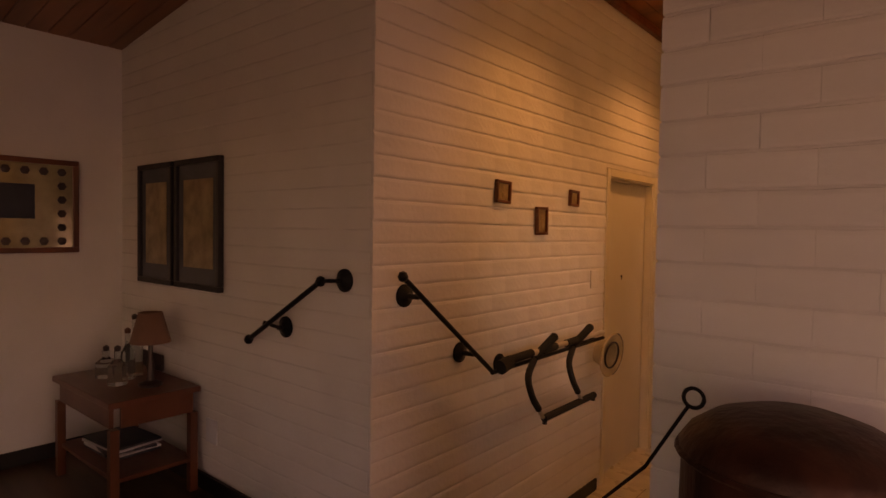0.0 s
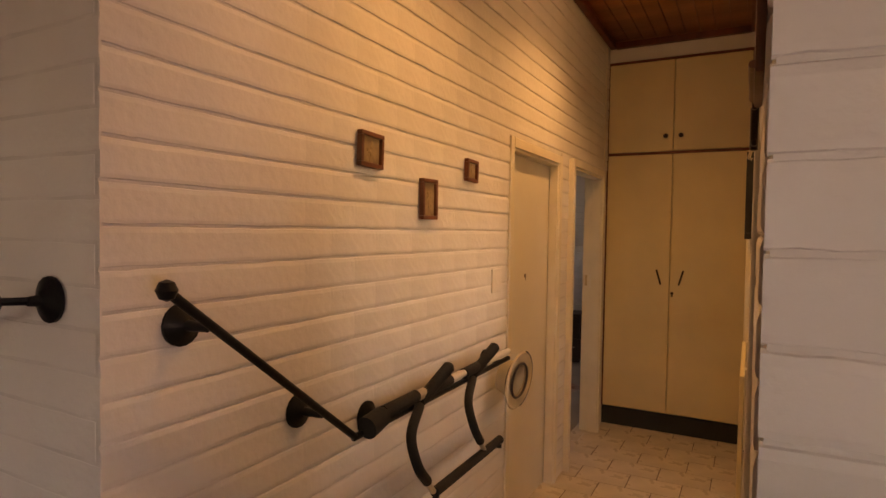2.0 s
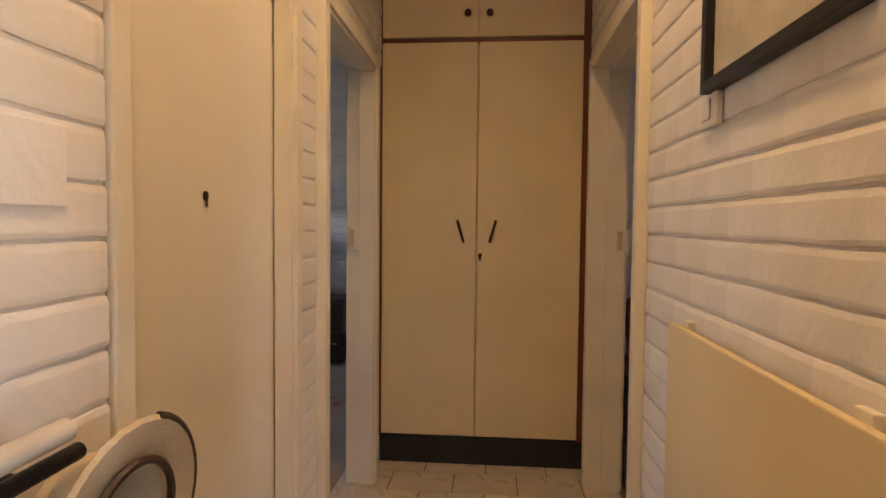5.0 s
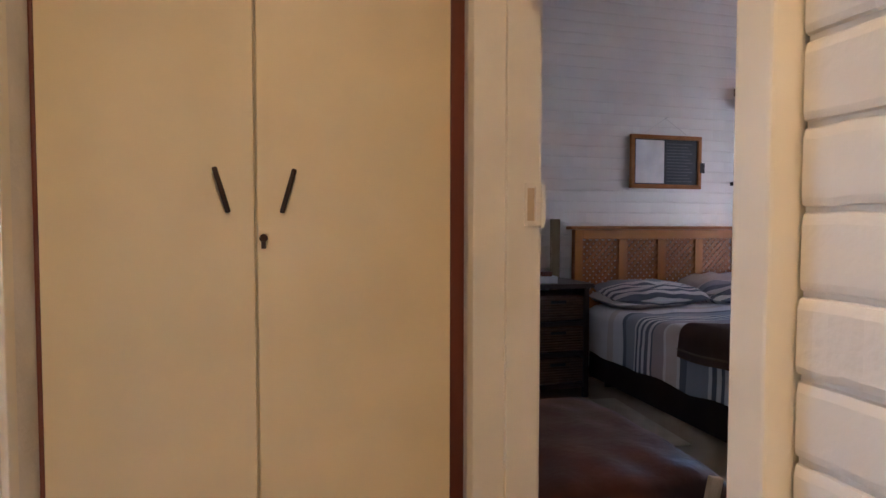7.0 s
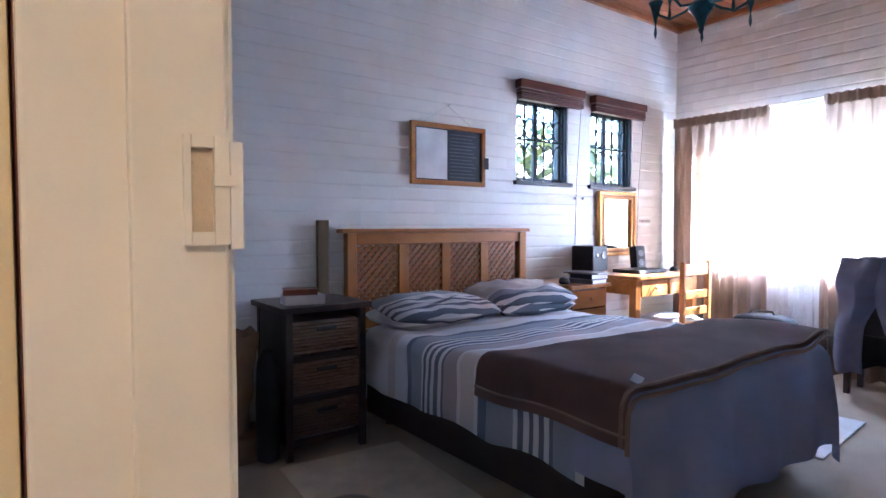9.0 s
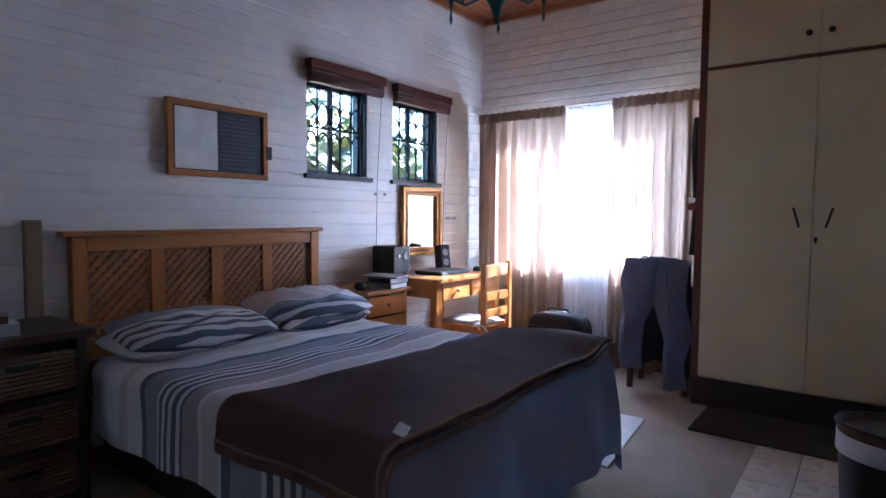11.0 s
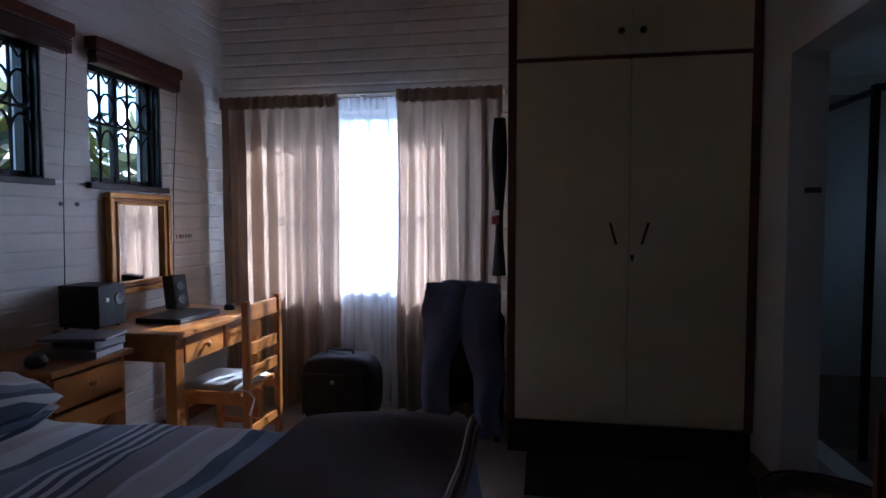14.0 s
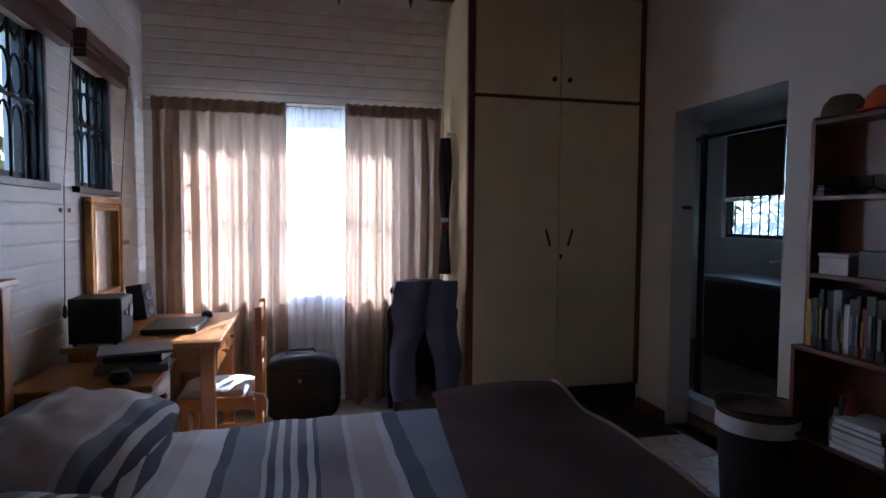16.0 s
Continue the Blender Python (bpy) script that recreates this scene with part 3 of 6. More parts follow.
# ---- fitted cupboards ----
def cupboard(name, at, width, top, split, base, depth, label, m, plinth, shift=0.0):
    """Two tall doors below two short ones, in a dark frame; the front faces -y at y=0, its left at x=0."""
    c = thing(name, (0, 0, 0), label, "cupboard")
    f = 0.045
    part("carcass", bx(0.002, 0.03, 0.0, width - 0.002, depth, top - 0.004), CREAM, c)
    part("frame_side", bx(0, -0.012, base * 0.9, f, 0.029, top, 0.004), MAROON, c)
    part("frame_side", bx(width - f, -0.012, base * 0.9, width, 0.029, top, 0.004), MAROON, c)
    part("frame_top", bx(f, -0.01, top - 0.022, width - f, 0.029, top, 0.003), MAROON, c)
    part("middle_rail", bx(f, -0.006, split - 0.011, width - f, 0.029, split + 0.011, 0.002), MAROON, c)
    part("plinth", bx(0.004, 0.012, 0, width - 0.004, 0.029, base * 0.9 - 0.002, 0.002), plinth, c)
    mid = width / 2 + shift
    for k, (a, b) in enumerate(((f + 0.003, mid - 0.0035), (mid + 0.0035, width - f - 0.003))):
        s = 1 if k else -1
        d = part("door", bx(a, -0.02, base, b, 0.0, split - 0.013, 0.003), CREAM, c)
        hb = bx(-0.0065, -0.04, -0.06, 0.0065, -0.026, 0.06, 0.004)
        turn(hb, (0, 0, 0), 0, s * 16, 0)
        bmesh.ops.translate(hb, vec=(mid + s * 0.082 - 0.0, 0, 1.235), verts=hb.verts)
        part("handle", hb, BRONZE, d, "slanted dark bronze bar handle")
        u = part("upper_door", bx(a, -0.02, split + 0.013, b, 0.0, top - 0.025, 0.003), CREAM, c)
        part("knob", lathe([(0.005, 0.0), (0.007, -0.012), (0.018, -0.02), (0.017, -0.03), (0.004, -0.034)], (mid + s * 0.055, -0.02, split + 0.125), 14, "y"), BRONZE, u, smooth=True)
    part("escutcheon", lathe([(0.002, 0), (0.011, 0.0), (0.011, -0.005), (0.002, -0.006)], (mid + 0.019, -0.02, 1.112), 12, "y"), BRONZE, c)
    part("key_slot", bx(mid + 0.013, -0.0275, 1.085, mid + 0.025, -0.0205, 1.104, 0.002), BRONZE, c)
    c.matrix_world = m
    return c


cupboard("hall_cupboard", None, 1.115, 2.95, 2.21, 0.165, 0.58, "cream-painted floor-to-ceiling hall cupboard with dark red-brown frame", pose(-0.035, 0.0, 0), BLACKP, -0.016)
cupboard("wardrobe", None, 1.29, 2.90, 2.17, 0.205, 0.66, "cream-painted built-in wardrobe with dark brown frame and bronze handles", pose(5.53, 0.235, 0, 0, 0, -90), DARKW)

# ---- windows ----
def trellis(bm, u0, u1, z0, z1, put, pairs=4):
    """A folding security screen: upright pairs with crossing strips; put(u, z) gives the place."""
    step = (u1 - u0) / pairs
    for i in range(pairs + 1):
        u = u0 + i * step
        tube([put(u, z0), put(u, z1)], 0.0075, 4, bm)
    mid, h = (z0 + z1) / 2, (z1 - z0) * 0.13
    for i in range(pairs):
        a, w = u0 + (i + 0.5) * step, step * 0.5
        ring = [(a + w * math.cos(k * math.pi / 8), mid + 0.02 + h + h * math.sin(k * math.pi / 8)) for k in range(17)]
        arch = [(a + w * math.cos(k * math.pi / 8), mid - 0.02 - 1.3 * h + 1.3 * h * math.sin(k * math.pi / 8)) for k in range(9)]
        for line in (ring, arch):
            tube([put(u, z) for u, z in line], 0.0068, 4, bm)
        for s in (-1, 1):
            tube([put(a - s * w, z1 - 0.005), put(a, z1 - h * 0.9)], 0.005, 4, bm)
    tube([put(u0, mid + 0.01), put(u1, mid + 0.01)], 0.009, 4, bm)
    return bm


def small_window(name, x0, x1, z0, z1):
    w = thing(name, (x0, 2.4, z0), "", "", kind="structure")
    f = 0.035
    for a in ((x0, x0 + f, z0, z1), (x1 - f, x1, z0, z1), (x0 + f, x1 - f, z0, z0 + f), (x0 + f, x1 - f, z1 - f, z1)):
        part("window_frame", bx(a[0], 2.40, a[2], a[1], 2.45, a[3], 0.003), WINF, w)
    part("mullion", bx((x0 + x1) / 2 - 0.012, 2.405, z0 + f, (x0 + x1) / 2 + 0.012, 2.445, z1 - f, 0.002), WINF, w)
    part("reveal", bx(x0 - 0.0, 2.345, z0 + 0.012, x0 + 0.012, 2.40, z1), WINF, w)
    part("reveal", bx(x1 - 0.012, 2.345, z0 + 0.012, x1, 2.40, z1), WINF, w)
    g = part("pane", bx(x0 + f, 2.424, z0 + f, x1 - f, 2.428, z1 - f), GLASS, w)
    g.visible_shadow = False
    part("window_sill", bx(x0 - 0.03, 2.30, z0 - 0.03, x1 + 0.03, 2.40, z0, 0.004), WINF, w)
    part("security_screen", trellis(bmesh.new(), x0 + 0.02, x1 - 0.02, z0 + 0.01, z1 - 0.02, lambda u, z: (u, 2.375, z), 5), IRON, w, "folded black trellis security screen")


small_window("window_1", 4.08, 4.65, 1.5, 2.13)
small_window("window_2", 4.93, 5.5, 1.5, 2.13)
wb = thing("window_3", (6.3, 1.25, 0.83), "", "", kind="structure")
for a in ((0.5, 0.54, 0.83, 2.06), (1.96, 2.0, 0.83, 2.06), (0.54, 1.96, 0.83, 0.87), (0.54, 1.96, 2.02, 2.06), (0.98, 1.02, 0.87, 2.02), (1.48, 1.52, 0.87, 2.02)):
    part("window_frame", bx(6.28, a[0], a[2], 6.33, a[1], a[3], 0.003), WINF, wb)
pn = part("pane", bx(6.303, 0.54, 0.87, 6.307, 1.96, 2.02), GLASS, wb)
pn.visible_shadow = False
part("security_screen", trellis(bmesh.new(), 0.53, 1.97, 0.85, 2.04, lambda u, z: (6.245, u, z), 10), IRON, wb)
part("window_sill", bx(6.15, 0.47, 0.80, 6.28, 2.03, 0.83, 0.004), PLASTER, wb)
# Frame of the added south window, never in view.
lw = thing("added_window_4", (1.9, -8.1, 1.05), "", "", kind="structure")
for a in ((1.0, 1.05, 1.05, 2.35), (2.75, 2.8, 1.05, 2.35), (1.05, 2.75, 1.05, 1.1), (1.05, 2.75, 2.3, 2.35), (1.88, 1.92, 1.1, 2.3)):
    part("window_frame", bx(a[0], -8.1, a[2], a[1], -8.05, a[3], 0.003), WINF, lw)
sw = thing("window_5", (-2.0, 2.45, 1.17), "", "", kind="structure")
for a in ((-2.7, -2.66, 1.17, 2.05), (-1.42, -1.38, 1.17, 2.05), (-2.66, -1.42, 1.17, 1.21), (-2.66, -1.42, 2.01, 2.05)):
    part("window_frame", bx(a[0], 2.44, a[2], a[1], 2.48, a[3], 0.003), WINF, sw)
ew = thing("window_6", (6.7, -3.2, 1.18), "", "", kind="structure")
for a in ((6.2, 6.25, 1.18, 2.2), (7.15, 7.2, 1.18, 2.2), (6.25, 7.15, 1.18, 1.22), (6.25, 7.15, 2.16, 2.2)):
    part("window_frame", bx(a[0], -3.2, a[2], a[1], -3.15, a[3], 0.003), WINF, ew)
# Blue tint put in the pane to hold back and colour the sky light.
ep = part("pane", bx(6.25, -3.178, 1.22, 7.15, -3.172, 2.16), glass("light_dimming_glass", (0.3, 0.42, 0.5)), ew)
part("security_screen", trellis(bmesh.new(), 6.25, 7.15, 1.2, 2.18, lambda u, z: (u, -3.13, z), 8), WINF, ew)


def blind(x0, x1, z0, z1, yb=2.328):
    b = thing("slatted_window_blind", ((x0 + x1) / 2, yb, z0), "raised dark red-brown wooden slat blind above a small window", "blind", "blinds over the bedroom windows")
    part("pelmet", bx(x0, yb - 0.07, z1 - 0.062, x1, yb, z1, 0.006), BLINDW, b)
    n = 8
    for i in range(n):
        z = z0 + i * (z1 - 0.066 - z0) / n
        s = bx(x0 + 0.012 + rnd.uniform(-0.004, 0.004), yb - 0.06, z, x1 - 0.012, yb - 0.006, z + 0.0075, 0.001)
        part("slat", turn(s, ((x0 + x1) / 2, yb, z), 0, rnd.uniform(-0.5, 0.5), 0), BLINDW, b)
    part("pull_cord", tube([(x1 - 0.05, yb - 0.064, z0 + 0.02), (x1 - 0.048, yb - 0.02, 1.5), (x1 - 0.05, yb - 0.012, 0.97)], 0.0022, 5), BRONZE, b)
    part("cord_tassel", lathe([(0.002, 0.97), (0.008, 0.955), (0.011, 0.92), (0.004, 0.905)], (x1 - 0.05, yb - 0.012, 0), 10), DARKW, b)


blind(4.06, 4.78, 2.10, 2.245)
blind(4.91, 5.62, 2.10, 2.235)


# ---- hall and landing ----
DRIED = mat("dried_flowers", (0.42, 0.31, 0.17), 0.8, var=0.25, scale=60)


def little_picture(y0, y1, z0, z1, tilt, tone):
    p = thing("small_framed_picture", (0.01, (y0 + y1) / 2, z0), "small wood-framed flower picture hung on white brick", "picture", "three small pictures on the hall wall")
    w = 0.014
    for a in ((y0, y1, z1 - w, z1), (y0, y1, z0, z0 + w), (y0, y0 + w, z0 + w, z1 - w), (y1 - w, y1, z0 + w, z1 - w)):
        part("frame", bx(0.01, a[0], a[2], 0.03, a[1], a[3], 0.003), REDW, p)
    part("print", bx(0.01, y0 + w, z0 + w, 0.019, y1 - w, z1 - w), mat("faded_print", tone, 0.6, var=0.3, scale=30, second=(0.16, 0.11, 0.06)), p, "faded flower print")
    yc, zc = (y0 + y1) / 2, (z0 + z1) / 2
    for k in range(9):
        part("flower", lathe([(0.001, 0.0), (rnd.uniform(0.004, 0.009), 0.0), (0.005, 0.001), (0.001, 0.0015)], (0.0192, yc + rnd.gauss(0, 0.013), zc + 0.008 + rnd.gauss(0, 0.016)), 6, "x"), DRIED, p)
    part("stem", tube([(0.0195, yc - 0.004, zc - 0.035), (0.0195, yc + 0.003, zc)], 0.0015, 4), DRIED, p)
    p.rotation_euler.x = radians(tilt)


little_picture(-3.43, -3.31, 1.765, 1.873, -2, (0.34, 0.24, 0.13))
little_picture(-3.055, -2.945, 1.615, 1.762, 1, (0.36, 0.25, 0.14))
little_picture(-2.695, -2.59, 1.78, 1.872, -2, (0.33, 0.24, 0.14))

rail = thing("handrail", (0.05, -3.4, 1.0), "black wrought-iron handrail with round flanges on the brick wall", "handrail", "wall handrails")
part("sloping_bar", tube([(0.09, -4.12, 1.45), (0.09, -3.53, 0.992)], 0.0105, 10), IRON, rail, smooth=True)
part("level_bar", tube([(0.09, -3.535, 0.99), (0.09, -2.36, 0.995)], 0.0105, 10), IRON, rail, smooth=True)
part("end_ball", lathe([(0.002, -0.021), (0.014, -0.016), (0.021, 0), (0.014, 0.016), (0.002, 0.021)], (0.09, -4.125, 1.455), 14), IRON, rail, smooth=True)
for y, z in ((-4.03, 1.37), (-3.67, 1.092), (-3.36, 0.992), (-2.45, 0.995)):
    f = part("wall_flange", lathe([(0.004, 0.004), (0.046, 0.006), (0.046, 0.013), (0.03, 0.02), (0.012, 0.03), (0.009, 0.088)], (0, y, z), 18, "x"), IRON, rail, smooth=True)
rail2 = thing("handrail", (-0.5, -4.21, 1.1), "short black wrought-iron handrail sloping down beside the living-room step", "handrail", "wall handrails")
part("sloping_bar", tube([(-0.67, -4.29, 1.145), (-0.19, -4.29, 1.425)], 0.0105, 10), IRON, rail2, smooth=True)
for x, z in ((-0.675, 1.142), (-0.185, 1.428)):
    part("end_ball", lathe([(0.002, -0.021), (0.014, -0.016), (0.021, 0), (0.014, 0.016), (0.002, 0.021)], (x, -4.29, z), 12), IRON, rail2, smooth=True)
for x, z in ((-0.14, 1.43), (-0.52, 1.205)):
    part("wall_flange", lathe([(0.004, -0.004), (0.046, -0.006), (0.046, -0.013), (0.03, -0.02), (0.012, -0.03), (0.009, -0.05)], (x, -4.2, z), 16, "y"), IRON, rail2, smooth=True)
    part("bracket_arm", tube([(x, -4.24, z), (x - 0.045, -4.29, z + (0.0 if z > 1.3 else 0.024))], 0.008, 8), IRON, rail2, smooth=True)

bar = thing("doorway_exercise_bar", (0.12, -2.85, 0.7), "black foam-gripped steel pull-up bar resting on the handrail", "exercise bar")
part("cross_tube", tube([(0.105, -3.42, 1.03), (0.105, -2.4, 1.035)], 0.014, 10), GREYF, bar, smooth=True)
for a, b in ((-3.41, -3.22), (-3.12, -2.98), (-2.86, -2.72)):
    part("foam_sleeve", tube([(0.105, a, 1.03), (0.105, b, 1.033)], 0.021, 12), FOAM, bar, smooth=True)
for y in (-3.11, -2.7):
    part("grip", tube([(0.10, y - 0.07, 1.005), (0.12, y - 0.0, 1.055), (0.14, y + 0.06, 1.10), (0.142, y + 0.068, 1.106)], [0.02, 0.021, 0.022, 0.012], 12), FOAM, bar, smooth=True)
    part("grip_collar", tube([(0.105, y - 0.12, 1.03), (0.105, y - 0.075, 1.031)], 0.018, 10), STEEL, bar, smooth=True)
    part("curved_arm", tube(smooth_line([(0.115, y - 0.10, 1.0), (0.15, y - 0.21, 0.94), (0.175, y - 0.21, 0.85), (0.17, y - 0.14, 0.775)]), 0.0165, 10), FOAM, bar, smooth=True)
    part("arm_end", tube([(0.17, y - 0.145, 0.778), (0.166, y - 0.09, 0.722)], 0.010, 8), STEEL, bar, smooth=True)
part("door_rest", tube([(0.165, -3.19, 0.715), (0.165, -2.63, 0.715)], 0.018, 10), FOAM, bar, smooth=True)
for y in (-3.18, -2.64):
    part("end_stud", tube([(0.165, y, 0.715), (0.165, y, 0.685)], 0.012, 8), BLACKPL, bar)
part("loop_cap", tube([(0.11, -3.5, 1.01), (0.11, -3.42, 1.025)], [0.034, 0.03], 12), FOAM, bar, smooth=True)

hat = thing("straw_hat", (0.13, -2.33, 0.88), "pale straw hat hooked over the end of the handrail", "hat")
hb = lathe([(0.001, 0.09), (0.06, 0.078), (0.076, 0.012), (0.13, -0.003), (0.136, 0.002), (0.132, 0.006), (0.085, 0.014), (0.083, 0.05), (0.071, 0.088), (0.03, 0.102), (0.001, 0.102)], (0, 0, 0), 28)
turn(hb, (0, 0, 0), 0, -84, -5)
bmesh.ops.translate(hb, vec=(0.135, -2.33, 0.89), verts=hb.verts)
part("crown_and_brim", hb, STRAW, hat, smooth=True)
hr = tube([(0.087 * math.cos(a), 0.087 * math.sin(a), 0.022) for a in [k * math.pi / 16 for k in range(33)]], 0.008, 6, cap=False)
turn(hr, (0, 0, 0), 0, -84, -5)
bmesh.ops.translate(hr, vec=(0.135, -2.33, 0.89), verts=hr.verts)
part("hat_band", hr, DARKW, hat, "dark hat band", smooth=True)

hs = tube([(0.079 * math.cos(a), 0.079 * math.sin(a), -0.001) for a in [k * math.pi / 16 for k in range(33)]], 0.006, 6, cap=False)
turn(hs, (0, 0, 0), 0, -84, -5)
bmesh.ops.translate(hs, vec=(0.135, -2.33, 0.89), verts=hs.verts)
part("sweatband", hs, DARKW, hat, "dark inner sweatband", smooth=True)
hd = tube([(0.134 * math.cos(a), 0.134 * math.sin(a), 0.002) for a in [math.pi * (0.1 + k / 20) for k in range(17)]], 0.006, 6)
turn(hd, (0, 0, 0), 0, -84, -5)
bmesh.ops.translate(hd, vec=(0.135, -2.33, 0.89), verts=hd.verts)
part("brim_binding", hd, DARKW, hat, "dark binding along the brim", smooth=True)

sw1 = thing("switch_plate", (0.012, -2.33, 1.35), "painted-over blank plate on the hall wall", "switch plate")
part("plate", bx(0.004, -2.38, 1.29, 0.013, -2.27, 1.40, 0.003), WHITE, sw1)
sw2 = thing("light_switch", (1.06, -1.65, 1.5), "white plastic light switch beside the bedroom door", "light switch")
part("plate", bx(1.054, -1.73, 1.49, 1.068, -1.62, 1.565, 0.004), DOORW, sw2)
part("rocker", bx(1.049, -1.70, 1.505, 1.053, -1.65, 1.55, 0.002), PAPERW, sw2)

pic = thing("framed_wall_mirror", (1.06, -1.93, 1.57), "black-framed glazed picture on the white brick wall", "picture")
for a in ((-2.23, -1.68, 1.88, 1.908), (-2.23, -1.68, 1.56, 1.585), (-2.23, -2.20, 1.585, 1.88), (-1.705, -1.68, 1.585, 1.88)):
    part("frame", bx(1.035, a[0], a[2], 1.066, a[1], a[3], 0.003), BLACKPL, pic)
part("print", bx(1.055, -2.20, 1.585, 1.064, -1.705, 1.88), mat("pale_glazed_print", (0.6, 0.56, 0.46), 0.35, var=0.15, scale=8, bump=0), pic, "pale print under glass")
hk = thing("wall_hook", (1.06, -2.545, 1.86), "small brass hook screwed to the door frame", "hook")
part("hook", tube([(1.062, -2.55, 1.885), (1.05, -2.55, 1.865), (1.045, -2.55, 1.845), (1.055, -2.55, 1.84)], 0.006, 6), CHROME, hk)
kr = thing("key_rack", (1.06, -3.95, 1.76), "dark red-brown wooden key rack with a small hook", "key rack")
kb = bx(1.057, -4.08, 1.765, 1.069, -3.87, 1.95, 0.006)
lathe([(0.001, 0.0), (0.034, 0.001), (0.036, 0.006), (0.034, 0.011), (0.001, 0.012)], (1.057, -3.866, 1.801), 20, "x", kb)
part("backboard", kb, REDW, kr, smooth=True)
part("moulded_edge", tube([(1.056, -4.078, 1.775), (1.056, -3.88, 1.775)], 0.005, 8), REDW, kr, smooth=True)
part("hook", tube(smooth_line([(1.057, -3.845, 1.815), (1.055, -3.82, 1.812), (1.054, -3.795, 1.802), (1.056, -3.785, 1.815)]), 0.0022, 6), IRON, kr, smooth=True)
ky = thing("old_iron_key", (1.059, -3.795, 1.71), "large old dark iron key hanging on a wooden rack", "key")
for a, b in (((-3.812, 1.80), (-3.778, 1.80)), ((-3.778, 1.80), (-3.782, 1.778)), ((-3.782, 1.778), (-3.808, 1.778)), ((-3.808, 1.778), (-3.812, 1.80))):
    part("bow", tube([(1.059, a[0], a[1]), (1.059, b[0], b[1])], 0.0045, 6), BRONZE, ky, smooth=True)
part("shaft", tube([(1.059, -3.795, 1.779), (1.059, -3.795, 1.712)], 0.006, 8), BRONZE, ky, smooth=True)
part("bit", bx(1.056, -3.791, 1.714, 1.063, -3.765, 1.733, 0.002), BRONZE, ky)
part("bit_tooth", bx(1.056, -3.82, 1.716, 1.063, -3.799, 1.726, 0.002), BRONZE, ky)
heat = thing("wall_panel_heater", (1.05, -1.9, 0.35), "cream flat electric panel heater on the hall wall", "heater")
part("panel", bx(1.035, -2.33, 0.40, 1.052, -1.5, 1.03, 0.004), CREAM, heat)
for y in (-2.25, -1.58):
    part("bracket", bx(1.052, y - 0.02, 0.98, 1.068, y + 0.02, 1.045, 0.003), FRAMEW, heat)
    part("spacer", bx(1.052, y - 0.02, 0.45, 1.068, y + 0.02, 0.49, 0.003), FRAMEW, heat)
for y in (-3.2, -1.75):
    pl = thing("ceiling_light", (0.62, y, HZ), "round ceiling lamp with a glowing bulb in the hall", "ceiling light", "hall ceiling lights")
    part("ceiling_plate", lathe([(0.001, HZ - 0.001), (0.06, HZ - 0.002), (0.055, HZ - 0.03), (0.02, HZ - 0.05), (0.018, HZ - 0.1), (0.001, HZ - 0.1)], (0.62, y, 0), 20), BRONZE, pl, smooth=True)
    part("bulb", lathe([(0.001, 3.008), (0.016, 3.0), (0.03, 2.97), (0.03, 2.95), (0.016, 2.925), (0.001, 2.92)], (0.62, y, 0), 16), BULB, pl, "glowing warm bulb", smooth=True)

# landing: log basket, poker and stand
bk = thing("log_basket", (1.42, -4.56, 0.48), "dark brown domed hide-covered fireside bin with poker", "basket")
part("body", lathe([(0.13, 0.48), (0.15, 0.5), (0.172, 0.8), (0.178, 1.15), (0.176, 1.25)], (1.42, -4.56, 0), 28), COPPER, bk, smooth=True)
part("domed_lid", lathe([(0.18, 1.24), (0.181, 1.262), (0.165, 1.285), (0.13, 1.31), (0.08, 1.327), (0.001, 1.333)], (1.42, -4.56, 0), 28), COPPER, bk, smooth=True)
part("rim", tube([(1.42 + 0.182 * math.cos(a), -4.56 + 0.182 * math.sin(a), 1.25) for a in [k * math.pi / 16 for k in range(33)]], 0.006, 6), COPPER, bk)
pk = thing("fire_poker", (1.07, -4.66, 0.48), "thin black iron poker with a ring handle", "poker")
ring = [(1.245 + 0.019 * math.cos(a), -4.52, 1.312 + 0.019 * math.sin(a)) for a in [k * math.pi / 10 for k in range(21)]]
part("ring", tube(ring, 0.004, 6), IRON, pk, smooth=True)
part("shaft", tube([(1.235, -4.52, 1.294), (1.16, -4.535, 1.16), (1.08, -4.55, 1.075), (1.05, -4.6, 0.9), (1.04, -4.66, 0.481)], 0.004, 6), IRON, pk)
st = thing("fire_iron_stand", (1.66, -4.5, 0.48), "black iron companion stand beside the fireside bin", "stand")
part("base", lathe([(0.001, 0.48), (0.09, 0.482), (0.09, 0.5), (0.02, 0.51), (0.001, 0.51)], (1.66, -4.5, 0), 18), IRON, st)
part("post", tube([(1.66, -4.5, 0.5), (1.66, -4.5, 1.42)], 0.009, 8), IRON, st)
part("shovel", bx(1.61, -4.53, 1.0, 1.71, -4.515, 1.32, 0.02), IRON, st)

